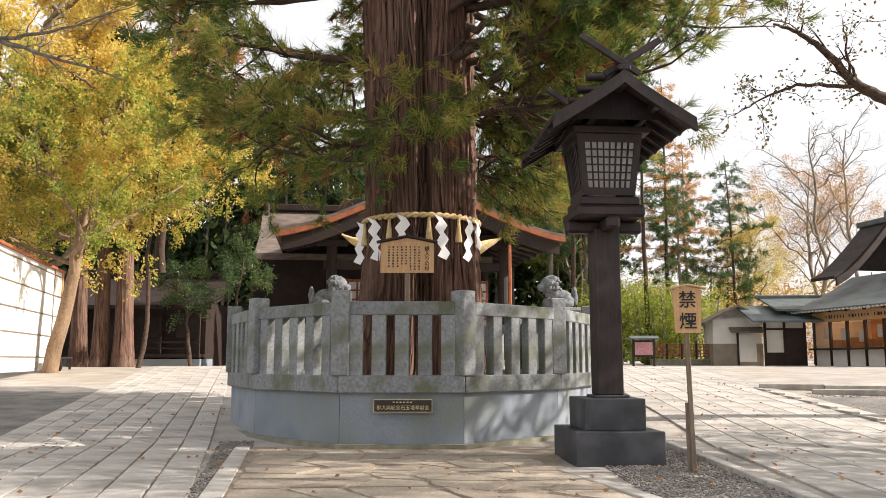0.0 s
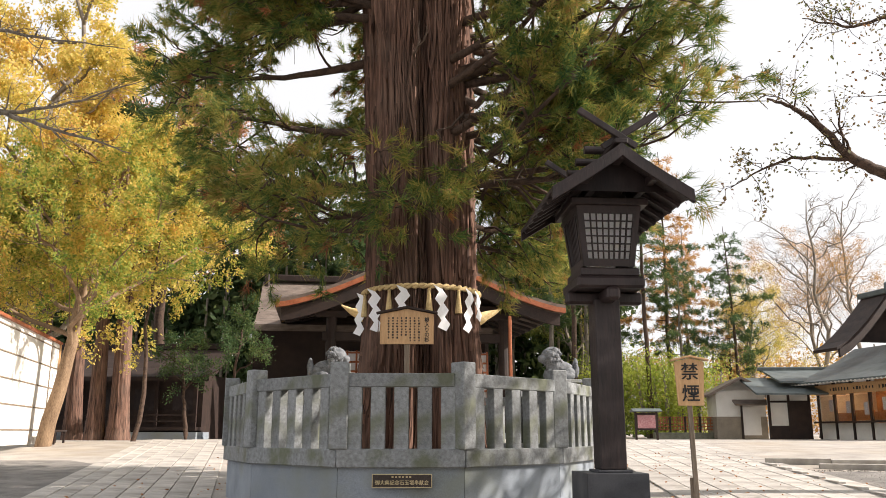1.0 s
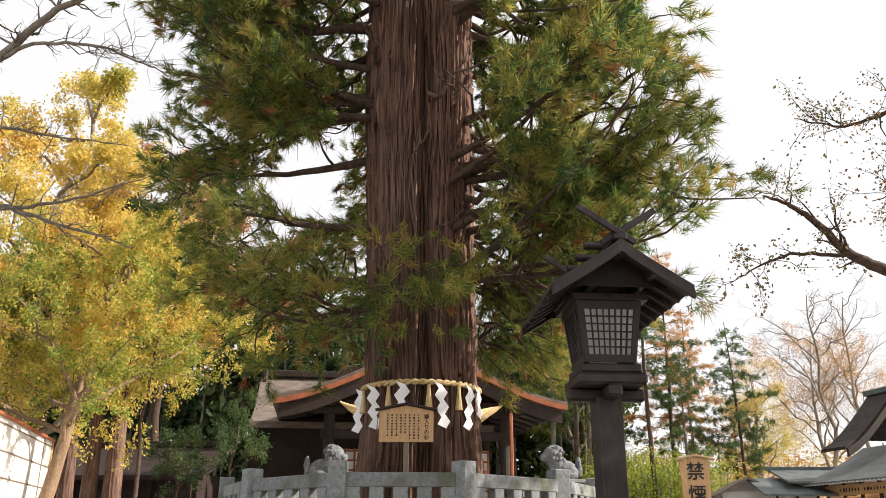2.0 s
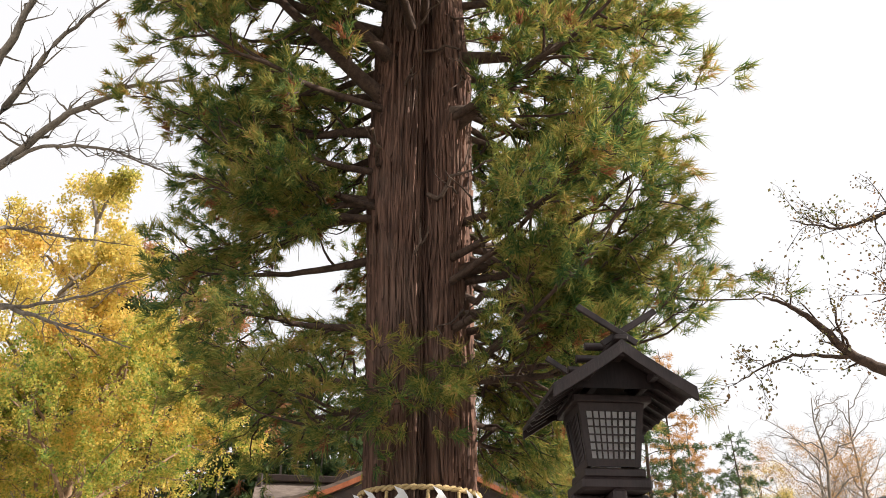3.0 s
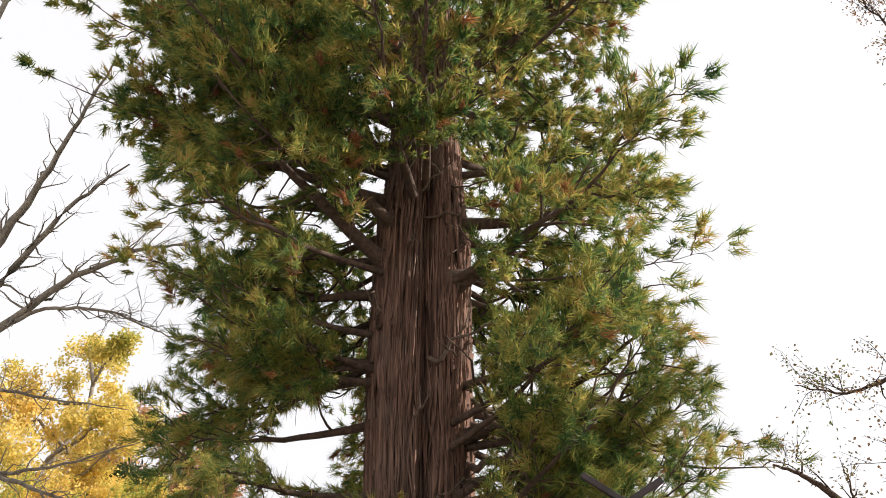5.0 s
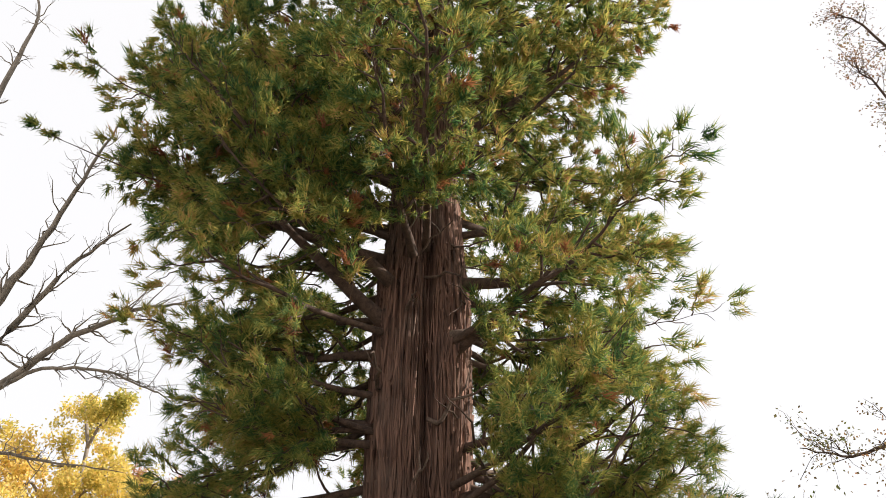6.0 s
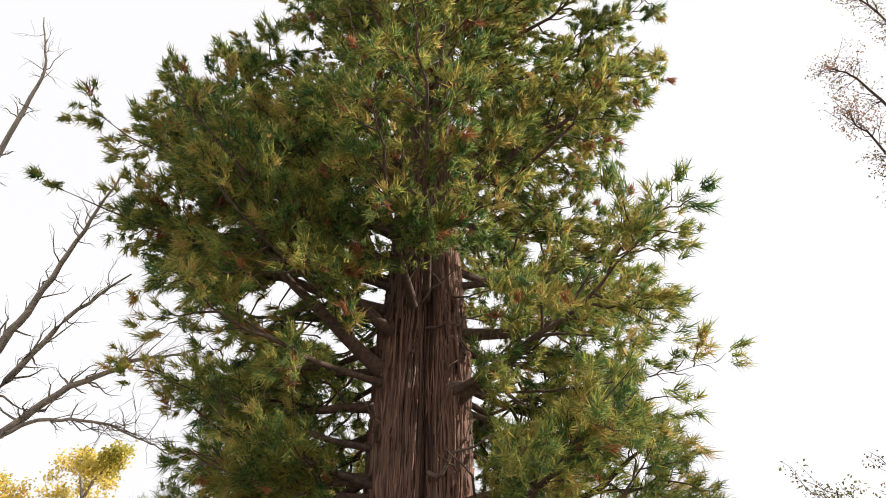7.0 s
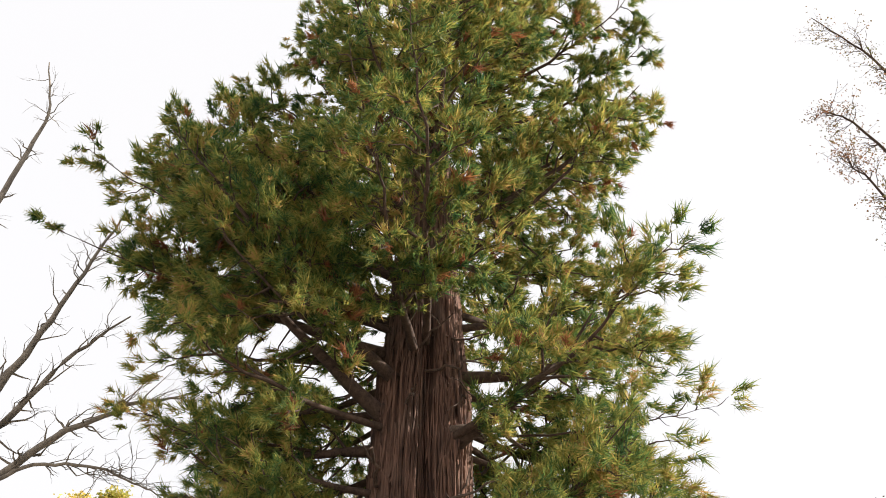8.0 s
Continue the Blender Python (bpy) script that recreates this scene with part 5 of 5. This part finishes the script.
def storehouse():
    S = thing("storehouse", "small white plaster storehouse with a grey lower wall", "building", 16.4, 46.0, 0.85, -8)
    part("wall", boxed(0, 1.5, 1.9, 2.6, 3.0, 1.4), PLASTER, S)
    part("dado", boxed(0, 1.5, 0.6, 2.66, 3.06, 1.2), DADO, S)
    part("door", boxed(0.5, -0.06, 0.95, 0.95, 0.08, 1.5), PLASTER, S, "pale plank door")
    part("door_post", boxed(0.0, -0.08, 0.95, 0.1, 0.1, 1.9), HALLWOOD, S)
    part("porch_roof", boxed(0.45, -0.4, 1.95, 1.8, 0.9, 0.08, rx=18), SHINGLE, S)
    for sg in (-1, 1):
        rows = [[Vector((sg * 1.8 * u, y, 3.35 - 0.95 * u)) for u in (0, 0.5, 1)] for y in (-0.6, 1.5, 3.6)]
        part("roof_slope", sheet(bmesh.new(), rows, 0.14), SHINGLE, S, "brown roof slope")
    bm = bmesh.new()
    a = [bm.verts.new(p) for p in ((-1.3, 0.02, 2.6), (1.3, 0.02, 2.6), (0, 0.02, 3.28))]
    bm.faces.new(a)
    bmesh.ops.solidify(bm, geom=bm.faces[:], thickness=0.1)
    part("gable", bm, PLASTER, S)


storehouse()


def lattice_fence():
    F = thing("lattice_fence", "low red-brown wooden lattice fence below the bamboo", "fence", 12.0, 47.5, 0.85)
    for k in range(5):
        part("post", boxed(k * 0.85, 0, 0.62, 0.1, 0.1, 1.24), HALLWOOD, F)
    for z in (0.5, 0.68, 0.86, 1.04, 1.2):
        part("rail", boxed(1.7, 0, z, 3.5, 0.05, 0.05), REDWOOD, F)
    for k in range(18):
        part("slat", boxed(0.1 + k * 0.19, -0.03, 0.85, 0.045, 0.03, 0.75), REDWOOD, F)
    part("stone_footing", boxed(1.7, 0, 0.15, 3.6, 0.3, 0.4, 0.02), FOOTING, F)


lattice_fence()


def notice_board():
    N = thing("notice_board", "roofed wooden notice board with a pink paper", "notice board", 9.7, 40.0, 0.85)
    for sx in (-0.5, 0.5):
        part("post", boxed(sx, 0.03, 0.7, 0.09, 0.09, 1.4), HALLWOOD, N)
    part("board", boxed(0, 0, 0.85, 1.1, 0.06, 0.8), HALLWOOD, N)
    part("poster", boxed(0, -0.04, 0.85, 0.85, 0.012, 0.62), surface("pink_paper", (0.30, 0.10, 0.12), (0.55, 0.32, 0.33), 14, 0.6, 0.0, 60), N, "faded pink printed poster")
    for sg in (-1, 1):
        part("roof_slope", boxed(0, sg * 0.16, 1.38, 1.4, 0.36, 0.05, rx=-sg * 20), TILEROOF, N)


notice_board()
tagged(part("stone_post", boxed(11.3, 20.6, 0.9, 0.35, 0.35, 1.1, 0.02), STONE), "short square grey stone post", "post")

# woods behind the precinct
for i, (x, y, h, s, lf, per, sz, lb) in enumerate((
        (23.0, 62, 12, 5.0, YELLOWLEAF, 5, 0.16, "thinly leaved golden tree behind the shop"),
        (24.5, 54, 16, 6.5, None, 0, 0.2, "bare brown autumn tree behind the shop"), (29.0, 58, 17, 6.5, None, 0, 0.2, "bare brown autumn tree behind the shop"),
        (27, 60, 14, 7, ORANGELEAF, 4, 0.2, "thinly leaved orange tree behind the shop"),
        (9.5, 62, 17, 6.0, GREENLEAF, 9, 0.2, "green tree behind the hall"), (21.0, 56, 9, 4.5, YELLOWLEAF, 6, 0.16, "small yellow tree behind the shop"))):
    broadleaf("wood_tree", lb, x, y, h, 0.2, (0.3, 0), 80 + i, lf, per=per * 4, size=sz * 0.42, puff=0.2, fork=0.3, limbs=14, spread=s, up=0.8, group="woodland trees")


def wood_conifer(label, x, y, h, r, seed, leaf, bare=0.35, reach=2.4, per=26):
    """A straight-stemmed conifer: tiers of drooping limbs with needle sprays."""
    rng = np.random.default_rng(seed)
    T = thing("wood_conifer", label, "tree", x, y, ground_z(y), 0, "woodland conifers")
    stem = bend((0, 0, -0.1), (rng.normal() * 0.4, 0, h), r, 0.02, 14, rng, 0.008)
    limbs, p, d = [stem], [], []
    z, k = h * bare, 0
    while z < h * 0.98:
        u = (z / h - bare) / (1 - bare)
        az, ln = k * 2.4 + rng.normal() * 0.3, reach * (1.05 - 0.85 * u) * rng.uniform(0.5, 1.15)
        w = np.array([math.cos(az), math.sin(az), rng.uniform(-0.25, 0.2)])
        o = stem[min(14, int(z / h * 14)), :3].copy()
        o[2] = z
        b = bend(o, o + w * ln, 0.03, 0.006, 6, rng, 0.06, -0.06 * ln)
        limbs.append(b)
        m = int(ln * 7)
        q = rng.uniform(0.2, 1, m)
        c = np.stack([np.interp(q * 6, np.arange(7), b[:, i]) for i in range(3)], -1) + rng.normal(size=(m, 3)) * [0.16, 0.16, 0.09]
        p.append(c), d.append(unit(w + rng.normal(size=(m, 3)) * 0.5))
        z += rng.uniform(0.12, 0.34)
        k += 1
    p, d = np.repeat(np.concatenate(p), per, 0), np.repeat(np.concatenate(d), per, 0)
    v, f = tubes(limbs, 6)
    bulk("trunk", v, f, GREYBARK if seed % 2 else LIMBBARK, T, smooth=True)
    v, f = kites(p + rng.normal(size=p.shape) * 0.07, unit(d + rng.normal(size=p.shape) * 0.6 + [0, 0, -0.2]), rng.uniform(0.14, 0.34, len(p)), rng.uniform(0.025, 0.05, len(p)), rng)
    tagged(bulk("crown", v, f, leaf, T), kind="stuff")


for i, (x, y, h, r, lf, bare, reach, lb) in enumerate((
        (12.7, 51, 21, 0.19, PINELEAF, 0.4, 3.6, "tall dark-stemmed conifer behind the bamboo"), (15.3, 53, 12, 0.17, PINELEAF, 0.42, 2.6, "green conifer behind the storehouse"),
        (15.4, 56, 20, 0.18, ORANGELEAF, 0.35, 3.6, "orange autumn larch behind the fence"), (17.6, 58, 16, 0.15, ORANGELEAF, 0.4, 2.8, "orange autumn larch behind the fence"),
        (8.4, 52, 21, 0.24, PINELEAF, 0.5, 2.8, "tall pale-stemmed conifer beside the hall"), (7.0, 55, 19, 0.24, PINELEAF, 0.4, 3.0, "tall pale-stemmed conifer beside the hall"),
        (19.3, 54, 14, 0.15, PINELEAF, 0.3, 3.6, "green conifer behind the storehouse"), (9.8, 56, 21, 0.2, PINELEAF, 0.3, 4.2, "tall dark-stemmed conifer behind the bamboo"),
        (19.5, 57, 9, 0.12, ORANGELEAF, 0.35, 1.6, "thin orange larch behind the shop"), (-6.5, 58, 22, 0.25, PINELEAF, 0.2, 3.6, "dim tall conifer behind the hall"),
        (-10.5, 60, 23, 0.25, PINELEAF, 0.2, 3.8, "dim tall conifer behind the hall"))):
    wood_conifer(lb, x, y, h, r, 300 + i, lf, bare, reach)


def woods(name, label, x0, x1, y0, y1, h0, h1, n, leaf, seed, size=0.35, clumps=260):
    rng = np.random.default_rng(seed)
    c = np.stack([rng.uniform(x0, x1, clumps), rng.uniform(y0, y1, clumps), rng.uniform(h0, h1, clumps)], -1)
    k = rng.integers(0, clumps, n)
    p = c[k] + rng.normal(size=(n, 3)) * np.array([1.0, 1.0, 0.7])
    p[:, 2] = np.maximum(p[:, 2], 1.2)
    ln = rng.uniform(0.6, 1.4, n) * size
    v, f = kites(p, unit(rng.normal(size=(n, 3)) + [0, 0, -0.3]), ln, ln * 0.5, rng)
    T = thing(name, label, "woods", kind="stuff")
    bulk("leaves", v, f, leaf, T)
    st = [bend((x, y, 0.8), (x + rng.normal() * 0.4, y, h1 * rng.uniform(0.8, 1.1)), 0.16, 0.05, 6, rng, 0.02) for x, y in zip(rng.uniform(x0, x1, 26), rng.uniform(y0, y1, 26))]
    v, f = tubes(st, 7)
    bulk("stems", v, f, GREYBARK, T, smooth=True)


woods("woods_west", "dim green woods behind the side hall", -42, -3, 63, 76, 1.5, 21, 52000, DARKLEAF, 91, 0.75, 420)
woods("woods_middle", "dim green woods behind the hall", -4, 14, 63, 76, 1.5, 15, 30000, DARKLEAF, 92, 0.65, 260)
woods("bamboo_grove", "bright sunlit bamboo behind the lattice fence", 9.5, 16.5, 50, 55, 1.2, 5.4, 36000, BAMBOO, 93, 0.15, 120)
woods("woods_east", "low autumn woods behind the shop", 14, 50, 66, 84, 1.5, 8, 14000, ORANGELEAF, 94, 0.35, 140)


def hill():
    n = 60
    rows = []
    for j in range(8):
        r = []
        for i in range(n + 1):
            x = -220 + 520 * i / n
            y = 200 + j * 22
            prof = 26 * math.exp(-((x - 120) / 90) ** 2) + 14 * math.exp(-((x + 80) / 90) ** 2) + 3 * noise.noise(Vector((x * 0.02, 0, 0)))
            r.append(Vector((x, y, -2 + prof * min(1, j / 5))))
        rows.append(r)
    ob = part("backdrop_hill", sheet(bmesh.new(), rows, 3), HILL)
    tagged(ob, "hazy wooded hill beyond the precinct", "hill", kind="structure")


hill()


# ---- bare tree to the west and broadleaf tree to the east, limbs reaching into view ----
def reaching(name, label, base, stem_top, limbs, bark, leaf, seed, radius, per=0, size=0.1, sub=7, leaf_from=0.3):
    rng = np.random.default_rng(seed)
    T = thing(name, label, "tree")
    big, small, ends, ways = [bend(base, stem_top, radius, radius * 0.5, 10, rng, 0.03)], [], [], []
    for pts, r, *more in limbs:
        pts = np.asarray(pts, float)
        s = np.linspace(0, len(pts) - 1, 6 * (len(pts) - 1) + 1)
        ln = np.stack([np.interp(s, np.arange(len(pts)), pts[:, k]) for k in range(3)], -1)
        ln[1:-1] = (ln[:-2] + ln[1:-1] * 2 + ln[2:]) / 4
        ln[1:-1] += rng.normal(size=(len(ln) - 2, 3)) * 0.015
        rad = r * (1 - 0.85 * s / s[-1])
        big.append(np.concatenate([ln, rad[:, None]], 1))
        for k in range((more[0] if more else sub) * (len(pts) - 1)):
            u = leaf_from + (1 - leaf_from) * rng.random()
            i = int(u * (len(ln) - 2))
            w = unit(unit(ln[i + 1] - ln[i]) * 0.7 + rng.normal(size=3) * 0.6 + np.array([0, 0, 0.25]))
            bl = rng.uniform(0.35, 1.3)
            c = bend(ln[i], ln[i] + w * bl, rad[i] * 0.35 + 0.004, 0.003, 5, rng, 0.12)
            small.append(c)
            for e in range(2):
                w3 = unit(w + rng.normal(size=3) * 0.7)
                g = bend(c[2 + e, :3], c[2 + e, :3] + w3 * bl * 0.5, 0.006, 0.0025, 3, rng, 0.12)
                small.append(g)
                ends.append(g[1:, :3]), ways.append(np.repeat(w3[None], 3, 0))
    v, f = tubes(big, 9)
    bulk("trunk", v, f, bark, T, smooth=True)
    v, f = tubes(small, 4)
    tagged(bulk("twig", v, f, bark, T), kind="stuff")
    if per:
        v, f = leafy(np.concatenate(ends), np.concatenate(ways), per, size, 0.10, rng)
        bulk("crown", v, f, leaf, T)
    return T


reaching("bare_tree", "bare grey-barked tree leaning in from the west", (-12.5, 15.5, 0.2), (-11.8, 15, 8.5), [
    ([(-11.8, 15, 8.3), (-9.5, 15, 10.5), (-8.3, 15, 11.9), (-6.9, 15, 12.65), (-5.9, 15, 12.8)], 0.12),
    ([(-11.8, 15, 8.8), (-9.9, 15, 11.65), (-9.05, 15, 13.85), (-7.9, 15, 15.3)], 0.12),
    ([(-11.8, 15, 8.5), (-10.4, 15, 12.6), (-10.0, 15, 14.3), (-9.6, 15, 16.9), (-9.2, 15, 19.5)], 0.14),
    ([(-9.6, 15, 10.4), (-8.7, 15, 11.0), (-7.3, 15, 10.95), (-6.3, 15, 10.5), (-5.5, 15, 10.2)], 0.05),
    ([(-11.8, 15, 8.6), (-13.0, 15, 16), (-13.2, 15, 22), (-13.3, 15, 24.5), (-14.6, 15, 28)], 0.13),
    ([(-11.9, 15.2, 8.0), (-11.6, 20, 9.3), (-10.5, 20, 8.95), (-9.2, 20, 8.55), (-8.0, 20, 8.15)], 0.09),
    ([(-11.9, 15.2, 8.2), (-11.5, 20, 9.2), (-9.75, 20, 9.5), (-7.75, 20, 10.2)], 0.08),
    ([(-11.9, 15.2, 8.4), (-12, 20, 11.65), (-10.6, 20, 11.35), (-8.4, 20, 11.05)], 0.07),
], GREYBARK, None, 51, 0.3, sub=7)
reaching("zelkova_tree", "dark-limbed tree with thin russet leaves leaning in from the east", (11.5, 14.5, 0.2), (11.2, 14, 12.0), [
    ([(11.2, 14, 4.2), (7.9, 14, 5.65), (7.25, 14, 6.0), (6.85, 14, 6.55), (6.4, 14, 6.9), (5.9, 14, 7.1)], 0.13, 2),
    ([(7.25, 14, 5.95), (6.35, 14, 6.0), (5.7, 14, 5.75), (5.1, 14, 5.4)], 0.04, 3),
    ([(11.2, 14, 9.5), (8.7, 14, 8.9), (7.6, 14, 8.5), (6.7, 14, 8.7)], 0.06, 6), ([(11.2, 14, 8), (9.0, 14, 7.4), (7.9, 14, 7.0)], 0.05, 6),
    ([(11.2, 14, 12), (12.3, 14, 17), (12.0, 14, 20), (11.5, 14, 21)], 0.07), ([(11.2, 14, 12), (13.5, 14, 19), (12.6, 14, 23), (11.8, 14, 23.6)], 0.08),
    ([(11.2, 14, 12), (15, 14, 22), (14.8, 14, 27), (13.6, 14, 30)], 0.09), ([(11.2, 14, 12), (14, 14, 18), (15, 14, 22), (15.5, 14, 26)], 0.09),
], LIMBBARK, foliage("thin_russet_leaves", [(0.10, 0.14, 0.04), (0.22, 0.16, 0.08), (0.34, 0.16, 0.09)], 0.4, 0.4), 52, 0.3, per=5, size=0.07, sub=16)
# two trees added outside the view, only to dapple the fence and apron
broadleaf("shade_tree", "unseen tall green tree added east of the path to shade the fence", 14.2, 9.6, 13.5, 0.35, (-0.5, 0.3), 55, GREENLEAF, per=9, size=0.16, puff=0.35, fork=0.3, limbs=16, spread=4.8, up=0.4)
broadleaf("shade_tree", "unseen tall green tree added east of the path to shade the paving", 17.5, 5.0, 14.5, 0.35, (0, 0), 56, GREENLEAF, per=9, size=0.16, puff=0.35, fork=0.3, limbs=16, spread=5.2, up=0.4)


# ---- fallen leaves ----
def litter():
    rng = np.random.default_rng(71)
    n = 900
    x, y = rng.uniform(-6, 8, n), rng.uniform(6, 24, n)
    ok = ~((np.abs(x + 0.54) < 3.3) & (y > 10.8) & (y < 19.5))
    x, y = x[ok], y[ok]
    z = np.vectorize(ground_z)(y) + 0.045
    d = unit(np.stack([rng.normal(size=len(x)), rng.normal(size=len(x)), rng.normal(size=len(x)) * 0.15], -1))
    v, f = kites(np.stack([x, y, z], -1), d, rng.uniform(0.04, 0.09, len(x)), rng.uniform(0.02, 0.04, len(x)), rng)
    tagged(bulk("fallen_leaves", v, f, REDLEAF), "scattered brown fallen leaves on the paving", "leaves", kind="stuff")


litter()


# ---- loose gravel round the lantern and beside the apron ----
def pebbles(name, x0, x1, y0, y1, skew, n, seed):
    rng = np.random.default_rng(seed)
    y = y0 + (y1 - y0) * rng.random(n)
    x = rng.uniform(x0, x1, n) + skew * (y - y0)
    r = rng.uniform(0.008, 0.02, n)
    z = np.vectorize(ground_z)(y) + r * 0.5
    o = np.array([[1, 0, 0], [0, 1, 0], [-1, 0, 0], [0, -1, 0], [0, 0, 0.7], [0, 0, -0.7]])
    a = rng.uniform(0, 6.28, n)
    c, s = np.cos(a)[:, None], np.sin(a)[:, None]
    st = rng.uniform(0.7, 1.5, (n, 1))
    v = np.stack([(o[None, :, 0] * c - o[None, :, 1] * s) * st, o[None, :, 0] * s + o[None, :, 1] * c, np.repeat(o[None, :, 2], n, 0)], -1) * r[:, None, None]
    v += np.stack([x, y, z], -1)[:, None]
    f = np.array([[0, 1, 4], [1, 2, 4], [2, 3, 4], [3, 0, 4], [1, 0, 5], [2, 1, 5], [3, 2, 5], [0, 3, 5]])
    f = (f[None] + 6 * np.arange(n)[:, None, None]).reshape(-1, 3)
    tagged(bulk(name, v.reshape(-1, 3), f, PEBBLE), "loose grey-brown gravel", "gravel", kind="stuff")


PEBBLE = surface("pebble", (0.07, 0.062, 0.055), (0.36, 0.33, 0.30), 14, 0.9, 0.3, 40)
pebbles("gravel_east", 1.75, 2.95, 5.6, 11.3, 0.0, 8000, 1)
pebbles("gravel_west", -1.62, -1.15, 4.6, 11.8, -0.21, 3500, 2)
pebbles("gravel_edge", 7.2, 10.2, 10.5, 19.0, 0.08, 5000, 3)
